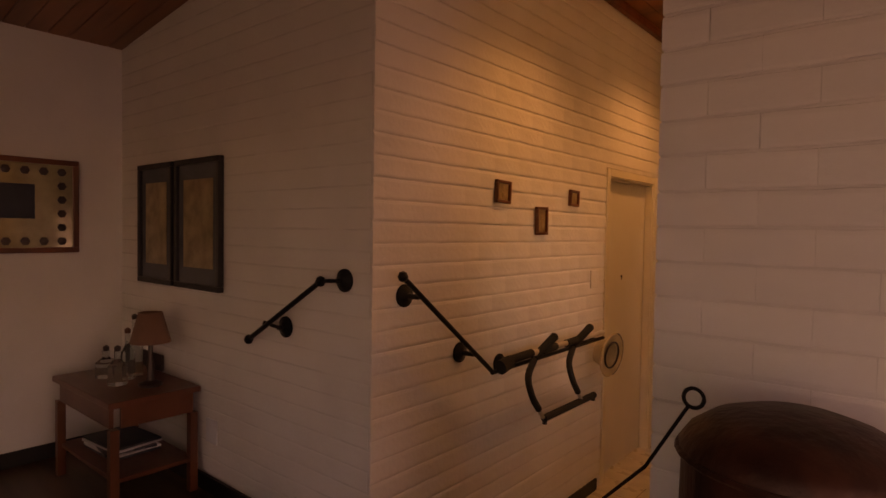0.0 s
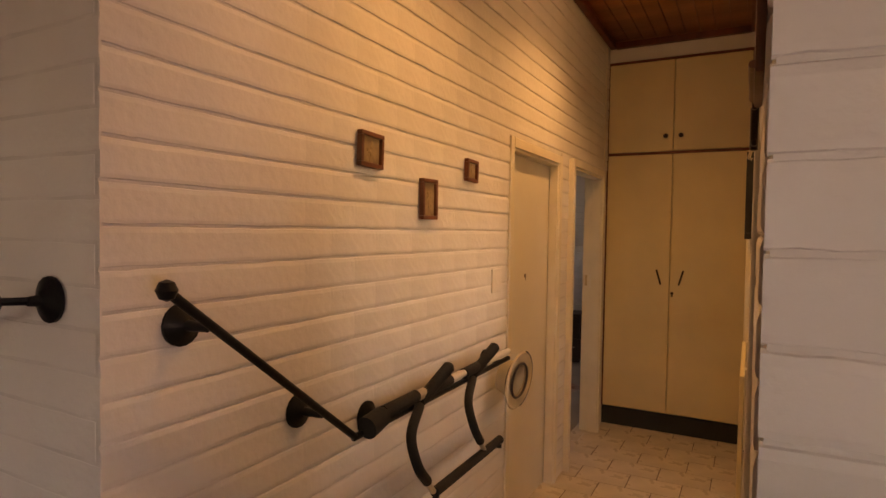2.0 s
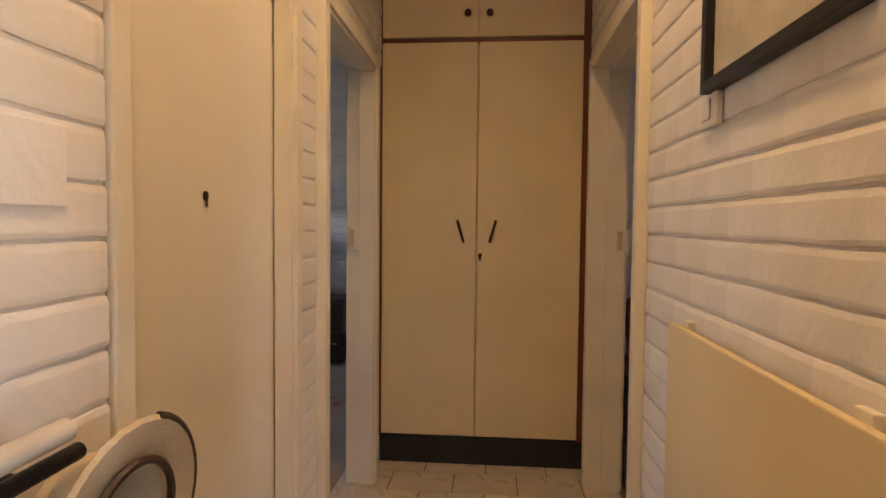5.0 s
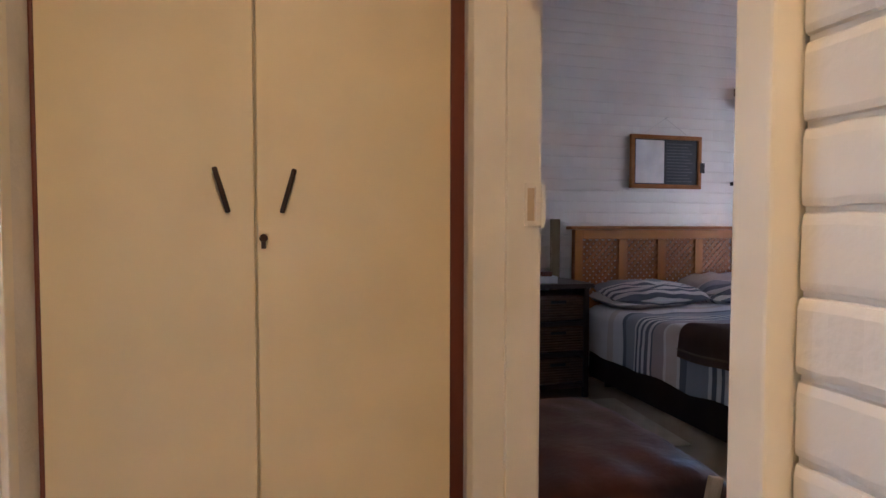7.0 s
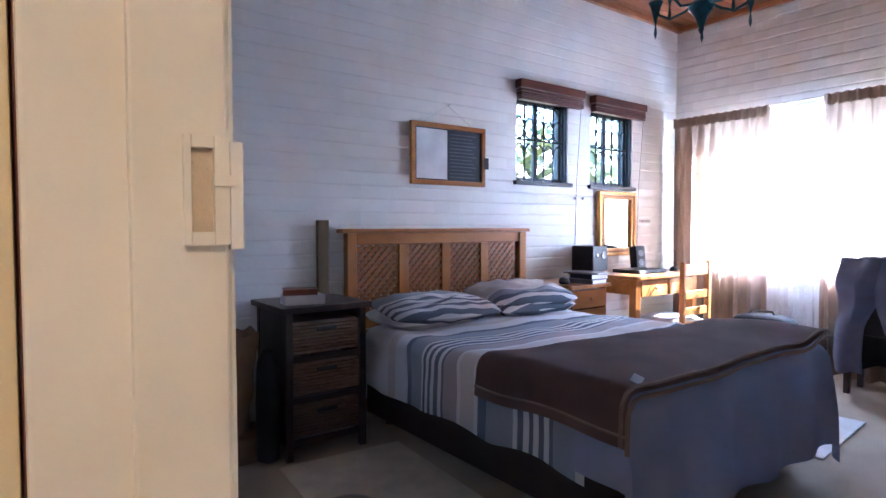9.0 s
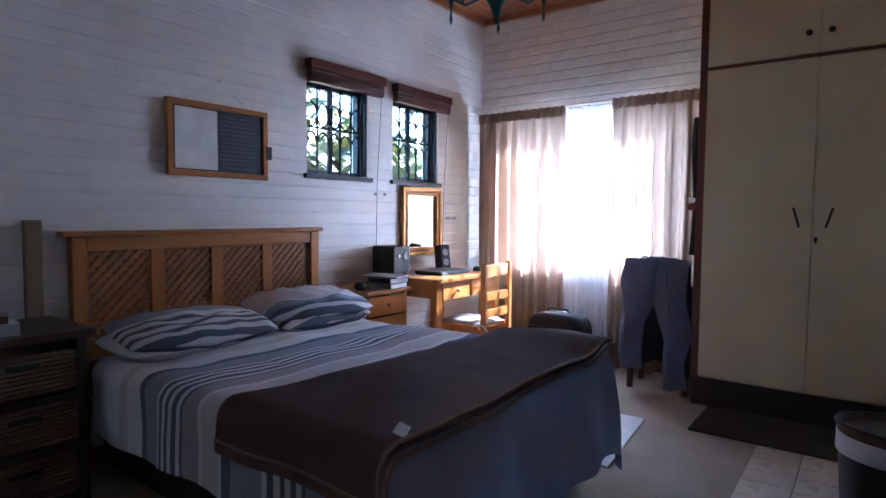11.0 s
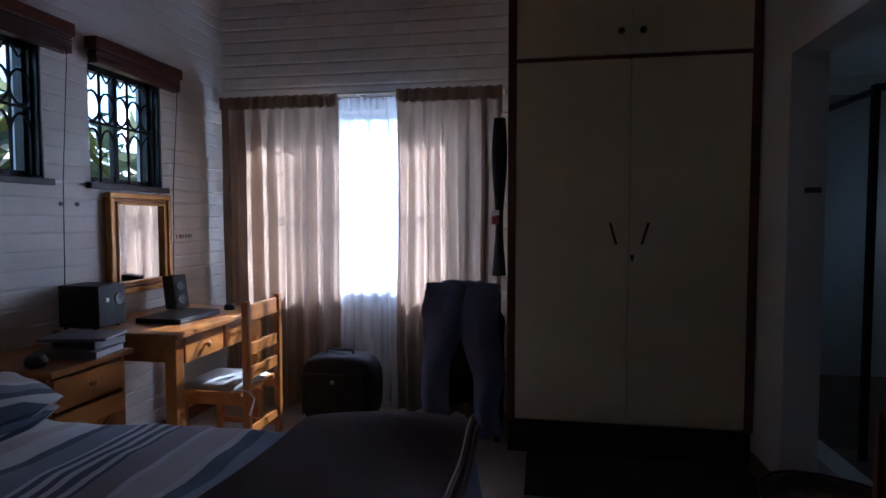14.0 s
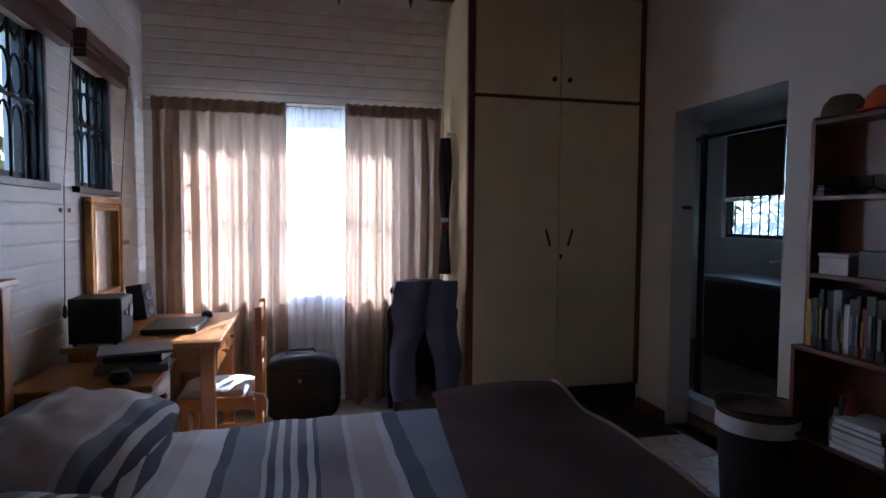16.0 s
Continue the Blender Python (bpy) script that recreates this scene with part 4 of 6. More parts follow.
# living room corner
for i, (x0, x1) in enumerate(((-1.93, -1.52), (-1.485, -1.03))):
    p = thing("framed_print", ((x0 + x1) / 2, -4.21, 1.31), "tall dark-framed print with a pale mount behind glass", "picture", "pair of tall prints")
    frame4("frame", x0, x1, 1.31, 1.975, -4.206, 0.028, 0.03, BLACKP, p)
    part("mount", bx(x0 + 0.028, -4.218, 1.338, x1 - 0.028, -4.207, 1.947), mat("grey_mount", (0.10, 0.11, 0.12), 0.15, bump=0), p, "grey mount")
    part("print", bx(x0 + 0.08, -4.2215, 1.42, x1 - 0.08, -4.2185, 1.87), mat("sepia_print", (0.42, 0.32, 0.2), 0.1, var=0.25, scale=9, bump=0), p, "sepia figure print")
tr = thing("trophy_mirror_frame", (-2.21, -4.7, 1.48), "wood-framed mirror panel with rows of dark shields", "picture")
for a in ((-5.05, -4.445, 1.965, 1.995), (-5.05, -4.445, 1.47, 1.5), (-5.05, -5.02, 1.5, 1.965), (-4.475, -4.445, 1.5, 1.965)):
    part("frame", bx(-2.226, a[0], a[2], -2.2, a[1], a[3], 0.004), REDW, tr)
part("panel", bx(-2.226, -5.02, 1.5, -2.215, -4.475, 1.965), mat("pale_gilt_panel", (0.5, 0.43, 0.28), 0.12, 0.6, var=0.2, bump=0), tr)
for i in range(6):
    for j in range(6):
        if 0 < i < 5 and 0 < j < 5:
            continue
        y, z = -4.53 - i * 0.088, 1.535 + j * 0.078
        part("shield", lathe([(0.002, 0), (0.024, 0.0), (0.024, 0.004), (0.002, 0.007)], (-2.2145, y, z), 6, "x"), DARKW, tr)
part("centre_plate", bx(-2.2145, -4.85, 1.66, -2.21, -4.66, 1.85, 0.002), SLATE, tr)

dk = thing("side_table", (-1.55, -4.45, 0.30), "brown wooden side table with a lower shelf", "table")
part("tabletop", bx(-1.95, -4.66, 0.80, -1.2, -4.23, 0.83, 0.006), REDW, dk)
part("tray_edge", bx(-1.95, -4.235, 0.83, -1.62, -4.222, 0.92, 0.004), DARKW, dk)
part("apron", bx(-1.9, -4.64, 0.70, -1.25, -4.62, 0.798, 0.003), REDW, dk)
part("apron", bx(-1.24, -4.6, 0.70, -1.22, -4.26, 0.798, 0.003), REDW, dk)
for x in (-1.92, -1.23):
    for y in (-4.63, -4.26):
        part("leg", bx(x - 0.02, y - 0.02, 0.30, x + 0.02, y + 0.02, 0.70, 0.004), REDW, dk)
part("shelf", bx(-1.93, -4.63, 0.45, -1.22, -4.25, 0.47, 0.004), REDW, dk)
for i in range(5):
    mg = solo("magazine", turn(bx(-1.78, -4.56, 0.471 + i * 0.012, -1.45, -4.32, 0.482 + i * 0.012, 0.002), (-1.6, -4.44, 0), 0, 0, rnd.uniform(-9, 9)), PAPERW if i % 2 else SLATE, "magazine in a loose pile on the table's lower shelf", "magazine", group="magazines on the shelf")
tl = thing("table_lamp", (-1.38, -4.40, 0.83), "small unlit table lamp with a brown tapered shade", "lamp")
part("base", lathe([(0.001, 0.83), (0.055, 0.832), (0.055, 0.845), (0.02, 0.86), (0.014, 0.9), (0.02, 0.93), (0.011, 0.97), (0.011, 1.08), (0.001, 1.08)], (-1.38, -4.40, 0), 18), DARKW, tl, smooth=True)
part("shade", lathe([(0.095, 1.05), (0.055, 1.2), (0.052, 1.2), (0.091, 1.05)], (-1.38, -4.40, 0), 26), SHADE, tl, "brown linen shade", smooth=True)
for i, (x, y, h, r) in enumerate(((-1.6, -4.42, 0.24, 0.035), (-1.66, -4.36, 0.3, 0.04), (-1.52, -4.5, 0.17, 0.045), (-1.72, -4.48, 0.14, 0.05))):
    bt = thing("glass_decanter", (x, y, 0.83), "clear glass decanter with a dark stopper on the side table", "bottle", "decanters on the side table")
    part("vessel", lathe([(0.001, 0.831), (r, 0.832), (r, 0.83 + h * 0.55), (r * 0.35, 0.83 + h * 0.75), (r * 0.35, 0.83 + h), (0.001, 0.83 + h)], (x, y, 0), 16), CLEAR, bt, smooth=True)
    part("stopper", lathe([(0.001, 0.83 + h), (0.014, 0.83 + h), (0.016, 0.85 + h), (0.001, 0.86 + h)], (x, y, 0), 12), REDW if i == 0 else DARKW, bt, smooth=True)
sk = solo("wall_socket", bx(-1.18, -4.215, 0.55, -1.08, -4.207, 0.67, 0.003), PAPERW, "white wall socket beside the side table", "socket")

# ---- the other room, seen through its doorway ----
tv = thing("television", (-1.4, 2.2, 0.62), "large black flat television on a dark stand", "television")
part("screen", bx(-2.0, 2.2, 0.645, -0.93, 2.205, 1.165), SCREEN, tv)
part("housing", bx(-2.015, 2.206, 0.63, -0.915, 2.25, 1.18, 0.006), BLACKPL, tv)
part("foot", bx(-1.8, 2.12, 0.605, -1.1, 2.3, 0.629, 0.006), BLACKPL, tv)
ts = thing("television_stand", (-1.4, 2.1, 0), "dark wooden media stand with drawers and open shelves", "cabinet")
part("top", bx(-2.3, 1.95, 0.57, -0.7, 2.34, 0.604, 0.005), DARKW, ts)
part("body", bx(-2.28, 2.02, 0.02, -0.72, 2.33, 0.568, 0.004), DARKW, ts)
for a in (-2.2, -1.55, -1.05):
    d = part("drawer_front", bx(a, 2.0, 0.06, a + 0.45, 2.018, 0.3, 0.004), DARKW, ts)
    part("handle", tube([(a + 0.17, 1.99, 0.2), (a + 0.28, 1.99, 0.2)], 0.006, 6), STEEL, d)
# Black slab stands for the shade inside an open shelf; no recess is modelled.
part("shelf_shade_slab", bx(-1.6, 2.008, 0.34, -0.8, 2.019, 0.53, 0.002), BLACKP, ts)
for x0 in (-1.5, -1.05):
    solo("media_box", bx(x0, 1.97, 0.605, x0 + 0.16, 2.1, 0.625, 0.003), BLACKPL, "small black media box on the stand", "media player", group="media boxes")
sb = thing("second_bed", (-1.75, 1.0, 0), "bed with striped pale cover and dark valance", "bed")
part("base", bx(-2.7, 0.2, 0.05, -1.3, 1.72, 0.32, 0.02), BLACKC, sb)
part("mattress", bx(-2.72, 0.18, 0.33, -1.27, 1.74, 0.52, 0.05), SHEETW, sb)
part("cover", bx(-2.74, 0.16, 0.44, -1.25, 1.76, 0.55, 0.05), banded("striped_cover", [(0, (0.6, 0.58, 0.55)), (0.55, (0.02, 0.02, 0.02)), (0.6, (0.6, 0.58, 0.55)), (0.75, (0.02, 0.02, 0.02)), (0.8, (0.55, 0.5, 0.3))], 2, 0.42, 0.56), sb)
for y in (0.3, 1.6):
    part("leg", bx(-1.42, y - 0.03, 0, -1.36, y + 0.03, 0.05), DARKW, sb)
vb = thing("venetian_blind", (-2.0, 2.33, 1.17), "lowered silver venetian blind over the window", "blind")
for i in range(34):
    part("slat", turn(bx(-2.72, 2.306, 1.18 + i * 0.025, -1.46, 2.338, 1.1815 + i * 0.025), (-2, 2.322, 1.18 + i * 0.025), 64, 0, 0), STEEL, vb)
part("head_rail", bx(-2.74, 2.30, 2.03, -1.42, 2.343, 2.07, 0.003), STEEL, vb)
an = thing("antler_mount", (-1.0, 2.34, 1.4), "mounted dark antelope horns on the white wall", "antlers")
part("skull_plate", lathe([(0.001, 1.36), (0.03, 1.38), (0.05, 1.46), (0.02, 1.56), (0.001, 1.57)], (-1.05, 2.3, 0), 10), DARKW, an, smooth=True)
for s in (-1, 1):
    part("horn", tube([(-1.05 + s * 0.02, 2.29, 1.55), (-1.05 + s * 0.05, 2.26, 1.68), (-1.04 + s * 0.03, 2.25, 1.8), (-1.05 + s * 0.09, 2.24, 1.88)], [0.02, 0.016, 0.012, 0.004], 8), DARKW, an, smooth=True)
    part("tine", tube([(-1.05 + s * 0.05, 2.26, 1.68), (-1.05 + s * 0.13, 2.22, 1.7)], [0.01, 0.003], 6), DARKW, an, smooth=True)
def hide(u, v):
    a = u * 2 * math.pi
    r = v * (0.55 + 0.14 * math.sin(3 * a) + 0.1 * math.sin(5 * a + 1))
    return (-0.95 + r * math.cos(a) * 0.8, 0.75 + r * math.sin(a), 0.006 + 0.004 * (1 - v))
solo("animal_hide_rug", sheet(hide, 40, 8), mat("brindled_hide", (0.24, 0.10, 0.04), 0.8, var=0.3, scale=6, second=(0.62, 0.55, 0.45), bump=0.6, bscale=120), "brown and white animal hide rug on the floor", "rug", smooth=True)

# ---- bathroom through the hall doorway ----
wall_bathroom_north = wall("wall_bathroom_north", "y", -2.38, -2.3, 1.21, 2.72, -0.1, 2.92, material=GROUT)
for a in range(10):
    for b in range(19):
        x, z = 1.212 + a * 0.15, 0.0 + b * 0.15
        part("tile", bx(x + 0.0015, -2.388, z + 0.0015, x + 0.1485, -2.38, z + 0.1485), BATHT, wall_bathroom_north)
for x, z in ((1.285, 1.87), (1.435, 1.72), (1.585, 2.02)):
    dc = thing("flower_tile_motif", (x, -2.389, z), "small dark flower sprig on a pale wall tile", "tile motif", "flower motifs on tiles")
    for k in range(12):
        part("petal", lathe([(0.001, -0.0002), (0.005, -0.0006), (0.001, -0.001)], (x + rnd.uniform(-0.022, 0.022), -2.389, z + rnd.uniform(-0.05, 0.05)), 6, "y"), LINEG, dc)
sr = thing("shower_rail", (1.3, -2.45, 2.1), "grey shower rail with a black end bracket", "shower rail")
part("rail", tube([(1.26, -2.42, 2.11), (2.6, -2.42, 2.11)], 0.013, 8), STEEL, sr)
part("end_bracket", bx(1.23, -2.44, 2.085, 1.255, -2.389, 2.135, 0.005), BLACKPL, sr)

# ---- bedroom: bed ----
def fold(s, lo, hi, r=0.07, flare=0.02):
    """Along a cloth: where it lies and how far it has dropped past the edges of the bed."""
    for edge, sign in ((lo, -1), (hi, 1)):
        d = (s - edge) * sign
        if d > 0:
            if d < r * math.pi / 2:
                return edge + sign * r * math.sin(d / r), r * (1 - math.cos(d / r))
            return edge + sign * (r + flare * (d - r * math.pi / 2)), r + d - r * math.pi / 2
    return s, 0.0


def drape(x0, x1, y0, y1, top, left, right, foot, nu, nv, puff=0.012, seed=0.0, wavy=0.01, r=0.07, flare=0.02):
    def f(u, v):
        s = x0 - left + u * (x1 - x0 + left + right)
        t = y0 - foot + v * (y1 - y0 + foot)
        x, dx = fold(s, x0, x1, r, flare)
        y, dy = fold(t, y0, 99, r, flare)
        drop = max(dx, dy) + 0.25 * min(dx, dy)
        n = nz(s * 3 + seed, t * 3, seed) * puff + nz(s * 9, t * 9, seed + 3) * puff * 0.35
        if drop > 0.05:
            k = wavy * min(1, drop / 0.2)
            x += k * math.sin(t * 15 + seed) * (-1 if dx and s < x0 else 1) * (1 if dx else 0)
            y += k * 1.5 * math.sin(s * 17 + seed) * (1 if dy else 0)
        return (x, y, top - drop + n)
    return sheet(f, nu, nv)


W_, G_, D_, B_, M_ = (0.60, 0.61, 0.64), (0.24, 0.275, 0.34), (0.10, 0.125, 0.18), (0.50, 0.47, 0.47), (0.32, 0.30, 0.33)
BANDS = [(0, B_), (0.026, B_), (0.063, G_), (0.124, D_), (0.135, W_), (0.15, D_), (0.165, W_), (0.18, D_), (0.195, W_), (0.21, D_), (0.225, W_), (0.237, G_), (0.313, D_), (0.347, W_), (0.36, B_), (0.415, W_), (0.426, M_),
         (0.474, D_), (0.484, W_), (0.496, D_), (0.508, W_), (0.52, D_), (0.532, W_), (0.544, D_), (0.556, W_), (0.566, G_), (0.62, D_), (0.637, W_), (0.69, B_), (0.72, W_)]
DUVET = banded("striped_duvet", BANDS, 1, -0.75, 1.15, wave=0.02)
PILLOW = banded("striped_pillow", [(0, W_), (0.07, D_), (0.13, W_), (0.2, D_), (0.26, W_), (0.33, D_), (0.39, W_), (0.46, D_), (0.52, W_), (0.6, G_), (0.9, B_)], 1, -0.25, 0.25, wave=0.012)
PILLOW2 = banded("striped_pillow_wide", [(0, W_), (0.05, D_), (0.1, W_), (0.15, D_), (0.21, G_), (0.3, W_), (0.34, B_), (0.8, G_)], 1, -0.25, 0.25, wave=0.012)

bed = thing("double_bed", (3.38, 1.2, 0), "double bed with pine lattice headboard and dark valance", "bed")
part("base", bx(2.71, 0.36, 0.05, 4.06, 2.18, 0.31, 0.02), VALANCE, bed)
part("mattress", bx(2.71, 0.41, 0.312, 4.04, 2.19, 0.56, 0.07), SHEETW, bed)
for x in (2.8, 4.0):
    for y in (0.45, 2.05):
        part("leg", lathe([(0.03, 0), (0.03, 0.05)], (x, y, 0), 12), DARKW, bed)
hbd = part("headboard", bx(2.60, 2.20, 0.35, 4.08, 2.225, 0.52, 0.003), PINE, bed, "varnished pine headboard with lattice panels")
part("cap_rail", bx(2.56, 2.165, 1.118, 4.11, 2.25, 1.143, 0.006), PINE, hbd)
part("top_rail", bx(2.67, 2.19, 1.045, 4.02, 2.225, 1.117, 0.004), PINE, hbd)
part("bottom_rail", bx(2.67, 2.19, 0.53, 4.02, 2.225, 0.62, 0.004), PINE, hbd)
for x in (2.60, 4.02):
    part("post", bx(x, 2.18, 0.0, x + 0.065, 2.235, 1.117, 0.006), PINEV, hbd)
xs = [2.667 + i * (4.02 - 2.667) / 4 for i in range(5)]
for x in xs[1:4]:
    part("stile", bx(x - 0.035, 2.188, 0.62, x + 0.035, 2.226, 1.044, 0.004), PINEV, hbd)


def lattice(x0, x1, z0, z1, y, step=0.052, w=0.011):
    bm = bmesh.new()
    for s, yy in ((1, y), (-1, y + 0.007)):
        k = -(z1 - z0) - step
        while k < (x1 - x0) + (z1 - z0):
            pts = []
            a, b = k, k + (z1 - z0)
            ta, tb = max(0, -a / (b - a)), min(1, ((x1 - x0) - a) / (b - a))
            if tb - ta > 0.02:
                def at(t):
                    xx = a + t * (b - a)
                    return ((x0 + xx) if s > 0 else (x1 - xx), yy, z0 + t * (z1 - z0))
                p, q = Vector(at(ta)), Vector(at(tb))
                d = (q - p).normalized()
                n = Vector((-d.z, 0, d.x)) * w
                v = [bm.verts.new(c) for c in (p - n, q - n, q + n, p + n)] + [bm.verts.new(c + Vector((0, -0.006, 0))) for c in (p - n, q - n, q + n, p + n)]
                for f in ((4, 5, 6, 7), (0, 1, 5, 4), (1, 2, 6, 5), (2, 3, 7, 6), (3, 0, 4, 7)):
                    bm.faces.new([v[i] for i in f])
            k += step
    bmesh.ops.recalc_face_normals(bm, faces=bm.faces)
    return bm


for a, b in zip(xs, xs[1:]):
    part("lattice_panel", lattice(a + 0.034 - (0.034 if a == xs[0] else 0), b - 0.034, 0.62, 1.044, 2.205), PINEL, hbd)

hbd.location = (0.037, 0.085, 0)

dv = thing("duvet", (3.40, 1.1, 0.3), "striped blue, white and taupe duvet spread over the bed", "duvet")
part("cover", drape(2.66, 4.055, 0.43, 1.98, 0.60, 0.36, 0.36, 0.0, 90, 110, 0.022, 0.4), DUVET, dv, smooth=True)
sc = thing("bed_throw", (3.4, 0.3, 0.1), "slate-blue bedspread hanging over the foot of the bed", "bedspread")
part("cloth", drape(2.66, 4.08, 0.34, 0.46, 0.62, 0.34, 0.46, 0.53, 100, 60, 0.01, 2.1, 0.012, 0.08, 0.09), GREYCOV, sc, smooth=True)
bl = thing("wool_blanket", (3.3, 0.6, 0.6), "folded dark brown wool blanket with tan stitched edge", "blanket")
def blank(off):
    def f(u, v):
        s = 2.40 + u * 1.72
        t = 0.24 + v * (0.74 - 0.19 * u)
        x, dx = fold(s, 2.62, 9)
        y, dy = fold(t, 0.27, 99, 0.05)
        return (x, y, 0.642 + off - max(dx, dy) + nz(s * 3, t * 3, 5) * 0.02 + 0.012 * math.sin(v * 3.1) + 0.03 * math.exp(-((u - 0.95) / 0.07) ** 2))
    return f
bb = sheet(blank(0), 60, 36)
bmesh.ops.solidify(bb, geom=bb.faces[:], thickness=0.03)
part("cloth", bb, BLANKET, bl, smooth=True)
fb = blank(0.004)
edge = [fb(u / 40, 0.03) for u in range(41)]
part("edge_binding", tube(edge, 0.008, 6), BINDING, bl, "tan edge binding", smooth=True)
edge = [fb(u / 40, 0.0) for u in range(41)]
part("edge_binding", tube([Vector(e) - Vector((0, 0.004, 0.02)) for e in edge], 0.008, 6), BINDING, bl, smooth=True)
part("edge_binding", tube([Vector(fb(0.02, v / 30)) for v in range(31)], 0.006, 6), BINDING, bl, smooth=True)
tc = Vector(fb(0.16, 0.075)) + Vector((0, 0, 0.008))
part("label_tag", turn(bx(tc.x - 0.028, tc.y - 0.018, tc.z, tc.x + 0.028, tc.y + 0.018, tc.z + 0.003, 0.001), tc, 22, -10, 20), PAPERW, bl, "white cloth label")


def pillow(cx, cy, cz, w, d, h, rot, material, label, tiltx=0):
    bm = bmesh.new()
    n = 26
    for side in (1, -1):
        def g(u, v):
            a, b = u * 2 - 1, v * 2 - 1
            k = max(0.0, (1 - abs(a) ** 3.2)) ** 0.5 * max(0.0, (1 - abs(b) ** 3.2)) ** 0.5
            pin = 1 - 0.06 * (a * a) * (b * b) * 2 + 0.02 * math.sin(b * 4)
            return (a * w / 2 * (1 - 0.05 * b * b), b * d / 2 * (1 - 0.07 * a * a) * pin, side * k * h / 2 + 0.01 * nz(a * 3, b * 3, cx * 5 + side) * k * 3)
        sheet(g, n, n, bm)
    bmesh.ops.remove_doubles(bm, verts=bm.verts, dist=0.0005)
    bmesh.ops.recalc_face_normals(bm, faces=bm.faces)
    p = thing("pillow", (cx, cy, cz), label, "pillow", "pillows on the bed")
    ob = part("pillowcase", bm, material, None, "", True)
    ob.parent = p
    p.matrix_world = pose(cx, cy, cz, tiltx, 0, rot)


pillow(2.97, 1.93, 0.64, 0.66, 0.42, 0.12, 3, SHEETW, "flat white pillow under a striped one", 4)
pillow(3.02, 1.9, 0.685, 0.72, 0.46, 0.12, -6, PILLOW, "striped grey and white pillow lying flat", 8)
pillow(3.76, 1.93, 0.645, 0.7, 0.44, 0.12, 2, PILLOW, "striped pillow beneath another on the bed", 4)
pillow(3.76, 1.95, 0.705, 0.72, 0.46, 0.145, -6, PILLOW2, "plump striped pillow lying near the headboard", 9)

# nightstand with wicker drawers
ns = thing("wicker_drawer_nightstand", (2.31, 2.05, 0), "dark wooden nightstand with three brown wicker drawers", "nightstand")
part("top", bx(2.06, 1.82, 0.735, 2.55, 2.28, 0.765, 0.006), DARKW, ns)
for x in (2.085, 2.49):
    for y in (1.845, 2.22):
        part("leg", bx(x, y, 0, x + 0.035, y + 0.035, 0.734, 0.004), DARKW, ns)
for z in (0.10, 0.31, 0.515):
    part("rail", bx(2.121, 1.85, z - 0.03, 2.489, 1.87, z, 0.003), DARKW, ns)
for x in (2.09, 2.505):
    part("side_panel", bx(x, 1.881, 0.07, x + 0.012, 2.219, 0.73), DARKW, ns)
for z0 in (0.105, 0.315, 0.52):
    d = part("wicker_drawer", bx(2.125, 1.868, z0, 2.486, 2.2, z0 + 0.165, 0.012), WICKER, ns, "woven brown wicker drawer")
    bm = bmesh.new()
    for k in range(9):
        z = z0 + 0.012 + k * 0.0175
        tube([(2.127 + i * 0.02, 1.864 + 0.0035 * (1 if (i + k) % 2 else -1), z) for i in range(19)], 0.0085, 5, bm)
    part("weave", bm, WICKER, d, smooth=True)
    # The hand slot's dark inside is a black strip laid on the weave.
    part("hand_slot_shade", bx(2.25, 1.850, z0 + 0.115, 2.36, 1.857, z0 + 0.135, 0.004), BLACKP, d)


def book(x, y, z, w, d, h, rz, cover, label, name="book", group="books"):
    t = thing(name, (x, y, z), label, "book", group)
    for nm, b, m in (("cover", bx(-w / 2, -d / 2, 0, w / 2, d / 2, 0.003, 0.001), cover), ("cover", bx(-w / 2, -d / 2, h - 0.003, w / 2, d / 2, h, 0.001), cover),
                     ("spine", bx(-w / 2, -d / 2, 0.003, -w / 2 + 0.004, d / 2, h - 0.003), cover), ("pages", bx(-w / 2 + 0.004, -d / 2 + 0.004, 0.003, w / 2 - 0.004, d / 2 - 0.004, h - 0.003), PAPERW)):
        o = part(nm, b, m)
        o.parent = t
    t.matrix_world = pose(x, y, z, 0, 0, rz)


NAVY = mat("navy_cover", (0.02, 0.03, 0.08), 0.4)
RED = mat("red_cover", (0.25, 0.03, 0.02), 0.4)
GREEN = mat("dark_green_cover", (0.03, 0.06, 0.03), 0.4)
YELL = mat("ochre_cover", (0.5, 0.28, 0.04), 0.4)
GREYB = mat("grey_cover", (0.2, 0.2, 0.22), 0.4)
book(2.22, 1.96, 0.766, 0.14, 0.2, 0.045, 80, PAPERW, "thick pale book lying on the nightstand", group="books on the nightstand")
book(2.21, 1.97, 0.812, 0.12, 0.17, 0.03, 72, REDW, "brown bound book on top of another", group="books on the nightstand")
cbx = thing("cardboard_box", (1.9, 2.09, 0), "low brown cardboard box under a paper bag", "box")
part("tray", bx(1.74, 1.95, 0, 2.0, 2.22, 0.13, 0.004), BAG, cbx)
part("flap", turn(bx(1.742, 1.938, 0.09, 1.998, 1.947, 0.134, 0.001), (1.87, 1.94, 0.13), 8, 0, 0), BAG, cbx)
pb = thing("paper_bag", (1.87, 2.09, 0.131), "crumpled brown paper bag standing on a cardboard box", "bag")
